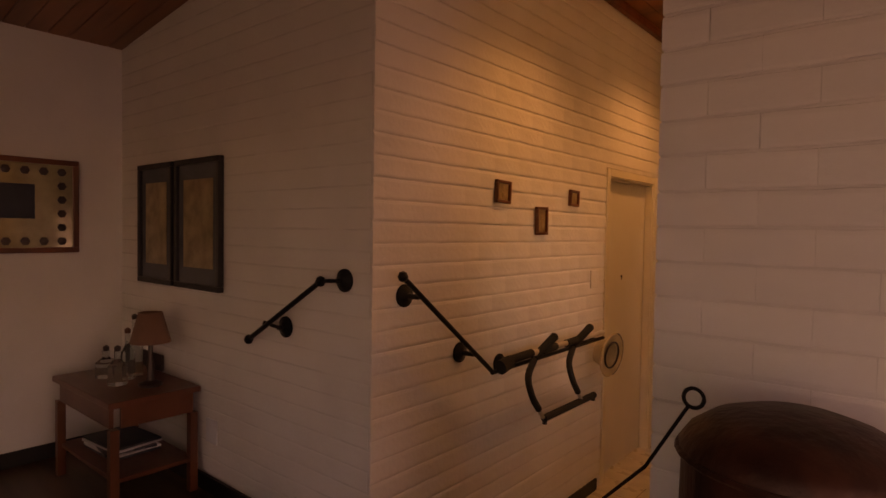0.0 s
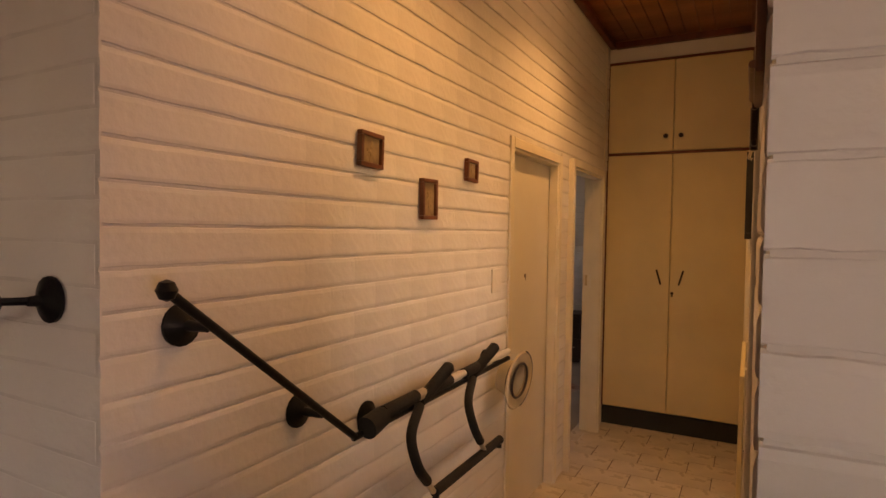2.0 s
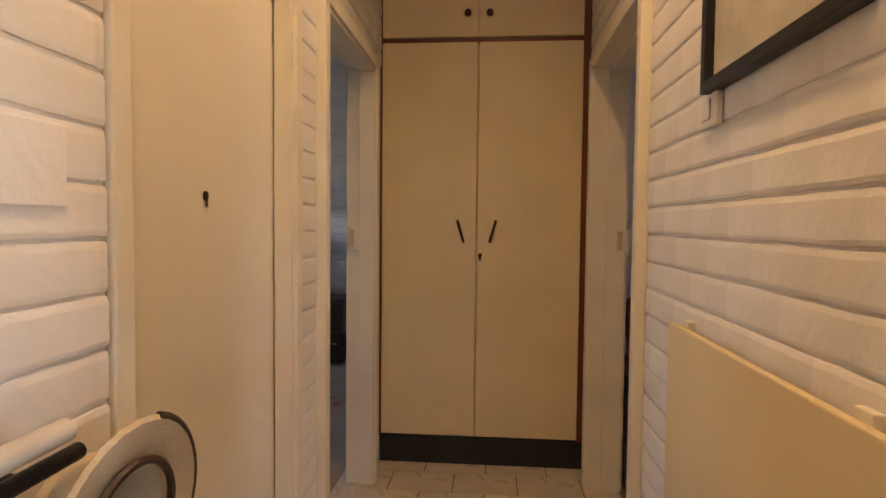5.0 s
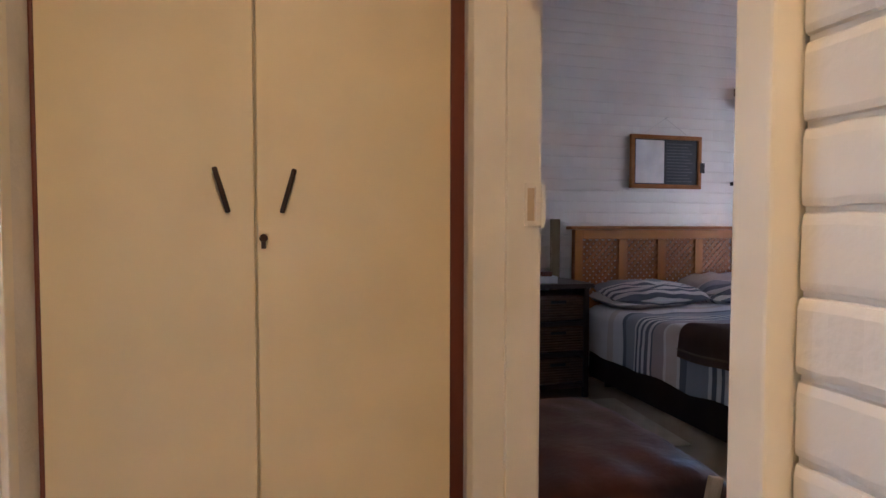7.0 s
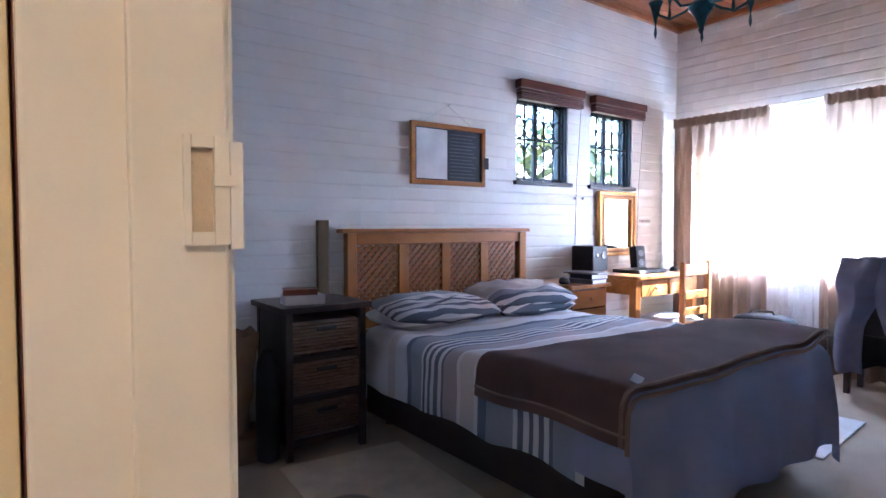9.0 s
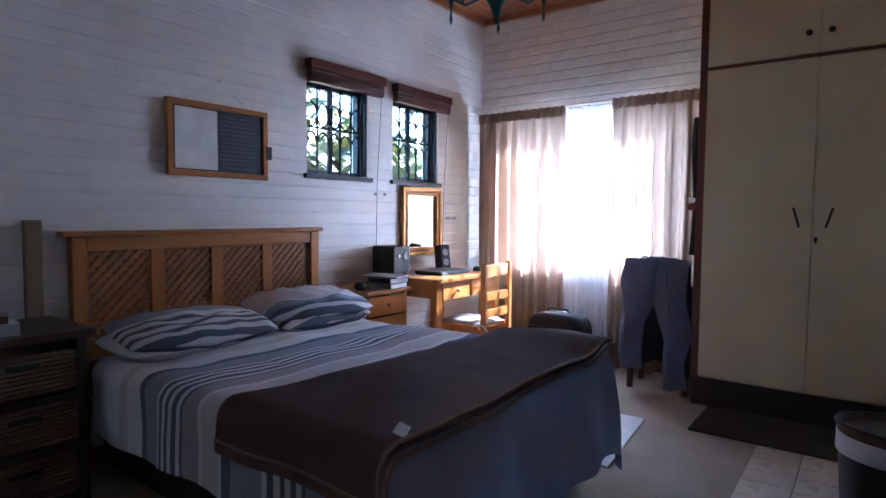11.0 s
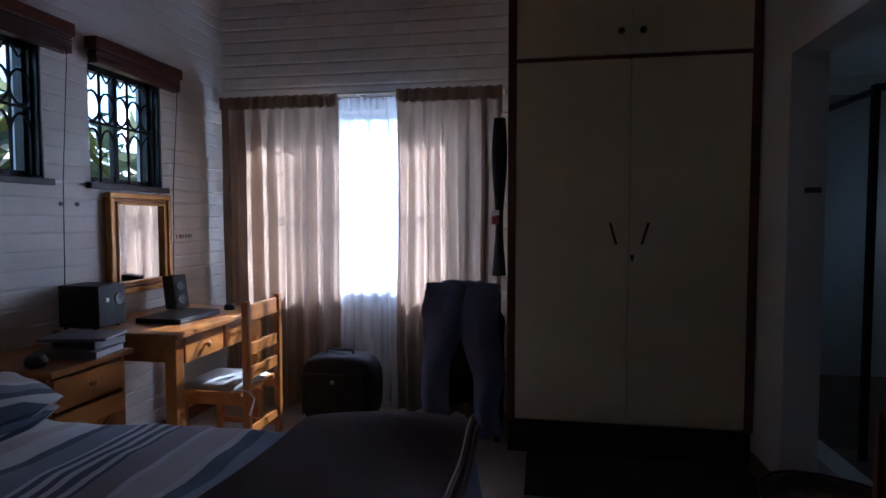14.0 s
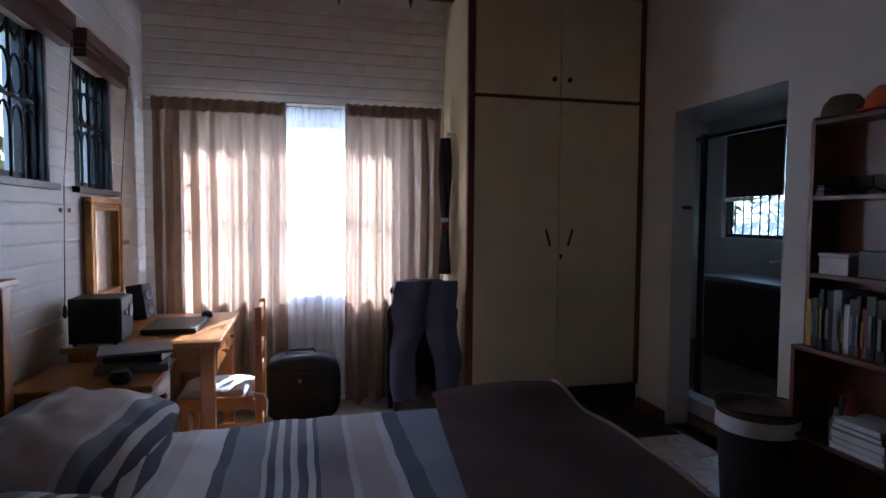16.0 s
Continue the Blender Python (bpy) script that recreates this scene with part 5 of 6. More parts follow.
def sack(u, v):
    a = u * 2 * math.pi
    sq = lambda q: math.copysign(abs(q) ** 0.45, q)
    w = 0.095 + 0.055 * v + 0.012 * nz(u * 7, v * 5, 3)
    return (1.87 + w * sq(math.cos(a)), 2.085 + (w * 0.75) * sq(math.sin(a)), 0.132 + 0.5 * v + 0.012 * math.sin(u * 31) * v * v)
part("bag", sheet(sack, 44, 16), BAG, pb)
# Dark disc put on for the shaded handle hole; none is cut.
part("handle_hole_patch", lathe([(0.001, -0.003), (0.035, -0.002), (0.001, 0.001)], (1.84, 1.985, 0.34), 14, "y"), DARKW, pb)
solo("wooden_post", bx(2.46, 2.288, 0, 2.53, 2.322, 1.195, 0.006), mat("weathered_olive_wood", (0.2, 0.14, 0.075), 0.6, var=0.2, stretch=(2, 2, 0.2)), "weathered wooden post leaning behind the nightstand", "post")
bb2 = thing("black_backpack", (2.0, 2.06, 0), "dark fabric bag slumped beside the nightstand", "bag")
part("body", lathe([(0.02, 0.0), (0.055, 0.02), (0.06, 0.3), (0.05, 0.5), (0.02, 0.56)], (2.02, 1.92, 0), 12), BLACKC, bb2, smooth=True)
solo("floor_rug", turn(bx(2.0, 0.95, 0.001, 2.64, 1.78, 0.012, 0.004), (2.3, 1.4, 0), 0, 0, -4), RUGB, "cream woven rug beside the bed", "rug")
solo("bath_mat", turn(bx(4.2, 0.33, 0.001, 5.0, 0.85, 0.014, 0.005), (4.6, 0.6, 0), 0, 0, 5), RUGW, "white mat on the carpet at the bed's foot", "mat")
# Thin dark brown strip over the carpet between the tiles and the wardrobe.
solo("dark_floor_strip", bx(5.01, -1.03, 0.001, 5.53, 0.12, 0.012, 0.004), DARKSTRIP, "thin dark brown strip on the floor along the wardrobe", "mat")
po = thing("leather_ottoman", (1.55, 0.2, 0), "dark brown leather blanket chest near the bedroom door", "ottoman")
def cush(u, v):
    a, b = u * 2 - 1, v * 2 - 1
    k = max(0, (1 - abs(a) ** 6)) ** 0.5 * max(0, (1 - abs(b) ** 6)) ** 0.5
    return (1.53 + a * 0.31, 0.18 + b * 0.45, 0.36 + 0.09 * k + 0.012 * nz(a * 3, b * 3))
cb = sheet(cush, 24, 30)
part("cushion_top", cb, LEATHER, po, smooth=True)
part("body", bx(1.23, -0.26, 0.03, 1.83, 0.62, 0.358, 0.02), LEATHER, po)
for x in (1.27, 1.79):
    for y in (-0.22, 0.58):
        part("foot", lathe([(0.02, 0), (0.025, 0.03)], (x, y, 0), 10), DARKW, po)
part("strap", turn(bx(1.70, -0.28, 0.3, 1.74, -0.262, 0.45, 0.003), (1.72, -0.27, 0.4), 0, 12, 0), STRAW, po)

# board over the bed
cbd = thing("framed_notice_board", (3.44, 2.32, 1.43), "wood-framed dark slate board with a white sheet pinned on", "notice board")
frame4("frame", 3.12, 3.75, 1.435, 1.845, 2.328, 0.032, 0.028, PINE, cbd)
part("slate", bx(3.15, 2.312, 1.465, 3.72, 2.327, 1.815), SLATE, cbd, "dark ruled slate")
part("paper_sheet", bx(3.165, 2.309, 1.475, 3.415, 2.3115, 1.805), PAPERW, cbd, "blank white sheet")
for i in range(13):
    part("ruled_line", bx(3.44, 2.3105, 1.49 + i * 0.024, 3.67 - 0.02 * (i % 3), 2.3115, 1.496 + i * 0.024), LINEG, cbd)
part("clip", bx(3.735, 2.295, 1.56, 3.775, 2.3, 1.64, 0.003), BLACKPL, cbd)
part("hanging_wire", tube([(3.22, 2.32, 1.845), (3.43, 2.322, 1.975), (3.64, 2.32, 1.845)], 0.0015, 4), STEEL, cbd)
part("nail", tube([(3.43, 2.327, 1.977), (3.43, 2.30, 1.979)], 0.003, 6), STEEL, cbd)

# pine pedestal, desk, chair
ped = thing("pine_pedestal", (4.33, 2.08, 0), "varnished pine bedside cabinet with a lattice door", "bedside cabinet")
part("top", bx(4.135, 1.83, 0.715, 4.57, 2.32, 0.742, 0.007), PINE, ped)
for a in ((4.14, 4.16), (4.53, 4.55)):
    part("side", bx(a[0], 1.86, 0.0, a[1], 2.3, 0.714, 0.002), PINEV, ped)
part("back", bx(4.161, 2.28, 0.03, 4.529, 2.298, 0.714), PINEV, ped)
d = part("drawer", bx(4.163, 1.85, 0.575, 4.527, 2.2, 0.70, 0.004), PINE, ped)
part("knob", lathe([(0.006, 0), (0.008, -0.012), (0.016, -0.02), (0.004, -0.028)], (4.345, 1.85, 0.64), 12, "y"), PINEL, d, smooth=True)
dd = part("door", bx(4.163, 1.85, 0.48, 4.527, 1.868, 0.56, 0.003), PINE, ped)
part("door_rail", bx(4.163, 1.85, 0.06, 4.527, 1.868, 0.12, 0.003), PINE, dd)
for x in (4.163, 4.477):
    part("door_stile", bx(x, 1.85, 0.121, x + 0.05, 1.868, 0.479, 0.003), PINEV, dd)
part("lattice_panel", lattice(4.213, 4.477, 0.12, 0.48, 1.862), PINEL, dd)
solo("dark_stone_ornament", lathe([(0.001, 0.743), (0.03, 0.745), (0.042, 0.765), (0.03, 0.79), (0.001, 0.798)], (4.19, 1.95, 0), 12), BLACKPL, "small round dark ornament on the pedestal", "ornament", smooth=True)
book(4.42, 1.96, 0.743, 0.2, 0.26, 0.03, 8, GREYB, "pale box file under the pile", group="books on the pedestal")
book(4.46, 1.95, 0.774, 0.17, 0.22, 0.035, -5, NAVY, "navy hardback in a pile on the pedestal", group="books on the pedestal")
book(4.44, 1.96, 0.81, 0.2, 0.27, 0.012, 14, GREYB, "thin grey magazine on the book pile", group="books on the pedestal")
spk = thing("subwoofer_speaker", (4.74, 2.17, 0.79), "black desktop subwoofer on the end of the desk", "speaker")
part("cabinet", bx(4.65, 2.08, 0.802, 4.83, 2.28, 1.0, 0.006), BLACKPL, spk)
part("front_panel", bx(4.652, 2.068, 0.804, 4.828, 2.079, 0.998, 0.004), BLACKPL, spk)
part("bass_port", lathe([(0.03, 0.0), (0.03, -0.005), (0.022, -0.003), (0.001, 0.0)], (4.785, 2.068, 0.93), 16, "y"), GREYB, spk)
part("dial", lathe([(0.012, 0.0), (0.011, -0.008), (0.001, -0.009)], (4.70, 2.068, 0.93), 12, "y"), STEEL, spk)
for x in (4.67, 4.81):
    for y in (2.1, 2.26):
        part("foot", lathe([(0.01, 0.7905), (0.01, 0.802)], (x, y, 0), 8), BLACKPL, spk)

dsk = thing("pine_desk", (5.08, 1.98, 0), "varnished pine writing desk with two small drawers", "desk")
part("desktop", bx(4.64, 1.66, 0.765, 5.52, 2.31, 0.79, 0.006), PINE, dsk)
for x in (4.67, 5.43):
    for y in (1.69, 2.23):
        part("leg", bx(x, y, 0, x + 0.06, y + 0.06, 0.764, 0.006), PINEV, dsk)
part("apron_back", bx(4.73, 2.25, 0.66, 5.43, 2.27, 0.764), PINE, dsk)
for x in (4.68, 5.45):
    part("apron_side", bx(x, 1.751, 0.65, x + 0.02, 2.229, 0.764), PINE, dsk)
for a, b in ((4.735, 5.06), (5.085, 5.425)):
    d = part("drawer_front", bx(a, 1.685, 0.635, b, 1.71, 0.755, 0.004), PINE, dsk)
    part("knob", lathe([(0.006, 0), (0.008, -0.012), (0.017, -0.02), (0.004, -0.03)], ((a + b) / 2, 1.685, 0.695), 12, "y"), PINEL, d, smooth=True)
lt = thing("laptop", (5.0, 1.98, 0.79), "closed black laptop on the desk", "laptop")
part("base", bx(4.87, 1.8, 0.7905, 5.23, 2.05, 0.806, 0.004), BLACKPL, lt)
part("lid", bx(4.87, 1.8, 0.8065, 5.23, 2.05, 0.816, 0.004), BLACKPL, lt)
ms = solo("computer_mouse", lathe([(0.03, 0.791), (0.033, 0.8), (0.026, 0.82), (0.008, 0.829)], (5.36, 1.82, 0), 16), BLACKPL, "black computer mouse on the desk", "mouse", smooth=True)
for x, y in ((5.36, 2.15),):
    sp2 = thing("satellite_speaker", (x, y, 0.79), "small slanted black speaker on the desk", "speaker")
    o = turn(bx(x - 0.045, y - 0.05, 0.79, x + 0.045, y + 0.05, 0.985, 0.008), (x, y, 0.79), -9, 0, -20)
    part("housing", o, BLACKPL, sp2)
    for z in (0.84, 0.92):
        part("cone", turn(lathe([(0.028, 0.0), (0.026, -0.004), (0.012, 0.0), (0.001, -0.004)], (x, y - 0.052, z), 14, "y"), (x, y, 0.79), -9, 0, -20), GREYB, sp2)
gm = thing("gilt_framed_mirror", (5.27, 2.32, 0.92), "gilt-framed mirror on the wall above the desk", "mirror")
for k, (e, w, dd_, m_) in enumerate(((0, 0.03, 0.04, GILT), (0.03, 0.022, 0.03, PINE), (0.052, 0.014, 0.036, GILT))):
    frame4("frame", 5.01 + e, 5.52 - e, 0.90 + e, 1.455 - e, 2.326, w, dd_, m_, gm, 0.008)
part("glass", bx(5.076, 2.313, 0.966, 5.454, 2.318, 1.389), MIRROR, gm, "mirror glass")
for x in (4.73, 4.83):
    solo("wall_socket", lathe([(0.001, -0.001), (0.011, -0.002), (0.01, -0.01), (0.001, -0.011)], (x, 2.328, 1.385), 12, "y"), GREYB, "small grey round wall fixing", "wall fixing", group="wall fixings")
for i, w in enumerate((0.012, 0.02, 0.016, 0.016, 0.02, 0.012)):
    solo("wall_lettering", bx(5.62 + i * 0.03, 2.3265, 1.19, 5.62 + i * 0.03 + w, 2.3285, 1.215), RED if i == 1 else GREYB, "tiny worn sticker letter on the brick", "lettering", group="wall sticker")

ch = thing("pine_chair", (5.17, 1.7, 0), "varnished pine ladder-back chair with a pale cushion", "chair")
for x in (4.975, 5.325):
    part("back_post", bx(x, 1.50, 0, x + 0.036, 1.536, 0.895, 0.007), PINEV, ch)
    part("leg", bx(x, 1.86, 0, x + 0.036, 1.896, 0.43, 0.006), PINEV, ch)
    part("side_rail", bx(x + 0.008, 1.537, 0.36, x + 0.028, 1.859, 0.41), PINE, ch)
    part("stretcher", bx(x + 0.008, 1.537, 0.14, x + 0.028, 1.859, 0.17), PINE, ch)
for z, h in ((0.79, 0.085), (0.615, 0.06), (0.49, 0.06)):
    part("back_slat", bx(5.012, 1.508, z, 5.324, 1.528, z + h, 0.004), PINE, ch)
part("seat", bx(4.97, 1.545, 0.411, 5.365, 1.92, 0.432, 0.005), PINE, ch)
part("front_rail", bx(5.012, 1.87, 0.34, 5.324, 1.886, 0.40), PINE, ch)
part("rear_rail", bx(5.012, 1.51, 0.2, 5.324, 1.526, 0.24), PINE, ch)
cu = thing("seat_cushion", (5.17, 1.74, 0.433), "thin pale cushion tied to the chair seat", "cushion")
def cus(u, v):
    a, b = u * 2 - 1, v * 2 - 1
    k = max(0, (1 - abs(a) ** 4)) ** 0.5 * max(0, (1 - abs(b) ** 4)) ** 0.5
    return (5.17 + a * 0.18, 1.735 + b * 0.17, 0.434 + 0.035 * k + 0.006 * nz(a * 4, b * 4))
part("cover", sheet(cus, 18, 18), mat("grey_cushion", (0.4, 0.4, 0.42), 0.6), cu, smooth=True)
part("tie", tube([(4.985, 1.56, 0.45), (4.965, 1.49, 0.44), (4.985, 1.475, 0.40), (4.94, 1.48, 0.33)], 0.005, 5), SHEETW, cu)

# suitcase
su = thing("suitcase", (5.78, 1.33, 0), "black fabric suitcase standing on the carpet by the curtain", "suitcase")
def rounded(u, v):
    a, b = (u - 0.5) * 2 * math.pi, (v - 0.5) * math.pi
    p = lambda q, e: math.copysign(abs(q) ** e, q)
    return (5.77 + 0.13 * p(math.cos(b), 0.35) * p(math.cos(a), 0.35), 1.29 + 0.245 * p(math.cos(b), 0.5) * p(math.sin(a), 0.35), 0.245 + 0.222 * p(math.sin(b), 0.6))
part("shell", sheet(rounded, 36, 24), BLACKC, su, smooth=True)
part("handle", tube([(5.76, 1.2, 0.45), (5.76, 1.22, 0.49), (5.76, 1.38, 0.49), (5.76, 1.4, 0.45)], 0.01, 8), BLACKPL, su, smooth=True)
part("zip", tube([(5.635, 1.12, 0.1), (5.635, 1.12, 0.36), (5.635, 1.5, 0.36), (5.635, 1.5, 0.1)], 0.004, 5), BLACKPL, su)
part("badge", bx(5.63, 1.3, 0.3, 5.641, 1.32, 0.32), GREYB, su)
for y in (1.18, 1.44):
    part("wheel", lathe([(0.03, -0.012), (0.03, 0.012)], (5.7, y, 0.03), 12, "y"), BLACKPL, su)

# dark chair with trousers over its back
dc = thing("clothes_chair", (5.72, 0.5, 0), "dark upholstered chair hung with clothes", "chair")
part("back", bx(5.62, 0.28, 0.42, 5.68, 0.70, 0.9, 0.025), BLACKC, dc, smooth=True)
part("seat", bx(5.66, 0.27, 0.38, 5.95, 0.71, 0.46, 0.03), BLACKC, dc, smooth=True)
for x in (5.665, 5.92):
    for y in (0.3, 0.68):
        part("leg", bx(x - 0.018, y - 0.018, 0, x + 0.018, y + 0.018, 0.379, 0.004), DARKW, dc)
def coat(u, v):
    a = 2 * u - 1
    w = 0.17 + 0.07 * min(1, v * 5)
    return (5.665 + 0.012 * math.sin(u * 17 + v * 2) * v + 0.012 * nz(u * 6, v * 4, 2), 0.5 + a * w + 0.012 * nz(v * 6, u * 2), 0.935 - 0.05 * a * a - v * (0.74 + 0.07 * nz(u * 3, 1.0)))
cm = sheet(coat, 34, 30)
bmesh.ops.solidify(cm, geom=cm.faces[:], thickness=0.035)
part("hanging_coat", cm, BLACKC, dc, "dark coat hung over the back", smooth=True)
tz = thing("folded_trousers", (5.6, 0.48, 0.1), "grey-blue trousers hung over the dark chair's back", "trousers")
for y0, y1, zb in ((0.535, 0.755, 0.17), (0.235, 0.455, 0.06)):
    def leg(u, v, y0=y0, y1=y1, zb=zb):
        z = 0.94 - v * (0.94 - zb)
        c = (y0 + y1) / 2 + (0.5 - (y0 + y1) / 2) * max(0, 1 - v * 1.7) * 0.5
        w = 0.135 - 0.055 * min(1, v * 1.3) + 0.007 * math.sin(v * 11 + y0 * 9)
        a = (u - 0.5) * 2 * math.pi
        crease = 0.012 * math.sin(a * 3 + v * 4) + 0.02 * nz(u * 4, v * 7, y0 * 3)
        return (5.58 + 0.035 * math.cos(a) * min(1, 0.4 + v * 6) - 0.012 * math.sin(v * 9) + crease, c + w * math.sin(a) + 0.03 * nz(v * 4, y1 * 5), z + 0.008 * math.sin(u * 12))
    part("trouser_leg", sheet(leg, 32, 44), DENIM, tz, smooth=True)
def waist(u, v):
    a = v * math.pi
    return (5.65 - 0.065 * math.cos(a) , 0.29 + u * 0.42 + 0.01 * math.sin(a * 3), 0.895 + 0.06 * math.sin(a) + 0.02 * nz(u * 6, v * 3) - 0.05 * (2 * u - 1) ** 4)
part("waist", sheet(waist, 26, 12), DENIM, tz, smooth=True)
hg = thing("hanging_garment", (5.95, 0.28, 0.95), "dark garments hanging on the wardrobe's side", "garment")
def garm(u, v):
    a = u * 2 * math.pi
    return (5.85 + (0.05 + 0.03 * v) * math.cos(a), 0.305 + (0.035 + 0.012 * math.sin(v * 7)) * math.sin(a), 1.92 - v * 0.95)
part("cloth", sheet(garm, 20, 24), BLACKC, hg, smooth=True)
part("white_stripe", bx(5.765, 0.30, 1.335, 5.795, 0.345, 1.365, 0.004), PAPERW, hg, "white band")
part("red_stripe", bx(5.768, 0.30, 1.28, 5.797, 0.345, 1.325, 0.004), RED, hg, "dark red band")
part("hook", tube([(5.85, 0.234, 1.95), (5.85, 0.29, 1.96), (5.85, 0.3, 1.92)], 0.006, 6), STEEL, hg)

# curtains
def curtain(name, y0, y1, z0, z1, x, amp, waves, material, label, group, seed):
    c = thing(name, (x, (y0 + y1) / 2, z0), label, "curtain", group)
    def f(u, v):
        y = y0 + u * (y1 - y0) + 0.012 * nz(u * 6, v * 2, seed)
        ph = u * waves * 2 * math.pi + 0.9 * nz(u * 5, v * 1.2, seed + 4)
        a = amp * (0.35 + 0.65 * min(1, v * 4))
        if v < 0.05:
            a = amp * 0.3
        xx = x + a * math.sin(ph) + 0.35 * a * math.sin(ph * 2.3 + seed) + 0.02 * nz(u * 3, v * 2, seed)
        return (xx, y, z1 - v * (z1 - z0) + 0.006 * math.sin(u * waves * 6.28))
    part("cloth", sheet(f, int(waves * 14), 44), material, c, smooth=True)
    part("heading_tape", sheet(lambda u, v: (x - amp * 0.45 + 0.006 * math.sin(u * waves * 12), y0 + u * (y1 - y0), z1 + 0.012 - v * 0.085 + 0.006 * math.sin(u * waves * 12)), int(waves * 10), 3), material, c, smooth=True)


curtain("curtain", 1.39, 2.24, 0.03, 2.13, 6.02, 0.046, 6.5, CURT, "taupe lined curtain drawn over the window", "bedroom curtains", 1.0)
curtain("curtain", 0.30, 0.99, 0.03, 2.145, 6.02, 0.046, 5.5, CURT, "taupe lined curtain drawn over the window", "bedroom curtains", 5.0)
curtain("net_curtain", 0.9, 1.5, 0.05, 2.12, 6.115, 0.016, 7, SHEER, "thin white net curtain behind the drapes", "bedroom curtains", 9.0)
rd = thing("curtain_rail", (6.1, 1.27, 2.14), "slim white curtain rail above the window", "curtain rail")
part("rail", tube([(6.06, 0.27, 2.15), (6.06, 2.28, 2.15)], 0.009, 8), FRAMEW, rd)
for y in (0.3, 1.27, 2.25):
    part("bracket", bx(6.06, y - 0.01, 2.14, 6.194, y + 0.01, 2.165, 0.003), FRAMEW, rd)

# chandelier
cd = thing("chandelier", (4.27, 1.0, BZ), "teal metal chandelier with curled arms and candle cups", "chandelier")
part("ceiling_rose", lathe([(0.001, BZ - 0.001), (0.06, BZ - 0.002), (0.05, BZ - 0.03), (0.001, BZ - 0.04)], (4.27, 1.0, 0), 16), TEAL, cd, smooth=True)
part("stem", tube([(4.27, 1.0, BZ - 0.03), (4.27, 1.0, 2.42)], 0.008, 8), TEAL, cd)
part("finial", lathe([(0.001, 2.45), (0.075, 2.44), (0.07, 2.42), (0.035, 2.37), (0.014, 2.31), (0.016, 2.295), (0.006, 2.275), (0.001, 2.27)], (4.27, 1.0, 0), 18), TEAL, cd, smooth=True)
for k in range(5):
    a = k * 2 * math.pi / 5 + 0.5
    ca, sa = math.cos(a), math.sin(a)
    arm = part("arm", tube([(4.27 + r * ca, 1 + r * sa, z) for r, z in ((0.03, 2.46), (0.1, 2.42), (0.18, 2.40), (0.25, 2.44), (0.27, 2.5))], 0.008, 8), TEAL, cd, smooth=True)
    part("candle_cup", lathe([(0.004, 2.38), (0.012, 2.42), (0.03, 2.49), (0.045, 2.52), (0.04, 2.52), (0.012, 2.5)], (4.27 + 0.27 * ca, 1 + 0.27 * sa, 0), 14), TEAL, arm, smooth=True)
    part("drop", lathe([(0.001, 2.30), (0.01, 2.33), (0.004, 2.38)], (4.27 + 0.27 * ca, 1 + 0.27 * sa, 0), 8), TEAL, arm, smooth=True)

# ---- bookcase, bin ----
bc = thing("bookcase", (3.5, -0.93, 0), "mahogany-coloured open bookcase with a deeper lower half", "bookcase")
for x in (3.06, 3.96):
    part("upper_side", bx(x, -0.90, 0.81, x + 0.022, -1.05, 1.80, 0.003), REDW, bc)
    part("lower_side", bx(x, -0.835, 0.0, x + 0.022, -1.05, 0.809, 0.003), REDW, bc)
for z in (1.78, 1.45, 1.11):
    part("shelf", bx(3.083, -0.90, z, 3.959, -1.035, z + 0.02, 0.003), REDW, bc)
for z in (0.79, 0.40, 0.06):
    part("lower_shelf", bx(3.083, -0.835, z, 3.959, -1.035, z + 0.02, 0.003), REDW, bc)
part("back_panel", bx(3.083, -1.036, 0.08, 3.959, -1.05, 1.779), REDW, bc)
x = 3.945
cols = [YELL, GREEN, BLACKPL, GREEN, BLACKPL, GREYB, PAPERW, NAVY, REDW, RED, GREEN, BLACKPL, NAVY, GREYB, RED, PAPERW]
i = 0
while x > 3.15:
    w = rnd.choice((0.018, 0.025, 0.03, 0.04))
    h = rnd.uniform(0.2, 0.27)
    b = thing("book", (x - w / 2, -0.9, 0.811), "upright book in a row on the bookcase", "book", "row of books")
    part("cover", bx(x - w, -1.02, 0.811, x - 0.001, -0.865 - rnd.uniform(0, 0.02), 0.811 + h, 0.003), cols[i % len(cols)], b)
    part("title_bar", bx(x - w * 0.7, -0.8648, 0.86, x - w * 0.35, -0.8632, 0.86 + h * 0.5), GREYB if i % 3 else YELL, b)
    x -= w
    i += 1
for j, (z, m_, w) in enumerate(((0.421, PAPERW, 0.24), (0.446, PAPERW, 0.22), (0.468, YELL, 0.23), (0.505, GREYB, 0.22), (0.53, PAPERW, 0.2))):
    book(3.66, -0.93, z, w, 0.18, 0.022 if j != 2 else 0.035, rnd.uniform(-6, 6), m_, "book in a flat pile on the lower shelf", group="pile of books on the bookcase")
for j, (x, h, m_) in enumerate(((3.83, 0.19, GREEN), (3.76, 0.23, RED), (3.80, 0.15, GREYB))):
    t = thing("bottle", (x, -0.96 + 0.03 * j, 0.421), "dark bottle on the lower shelf of the bookcase", "bottle", "bottles on the bookcase")
    part("vessel", lathe([(0.001, 0.421), (0.026, 0.422), (0.026, 0.42 + h * 0.6), (0.01, 0.42 + h * 0.8), (0.01, 0.42 + h), (0.001, 0.42 + h)], (x, -0.96 + 0.03 * j, 0), 14), m_, t, smooth=True)
wbx = thing("white_storage_box", (3.85, -0.97, 1.131), "white lidded box on a bookcase shelf", "box")
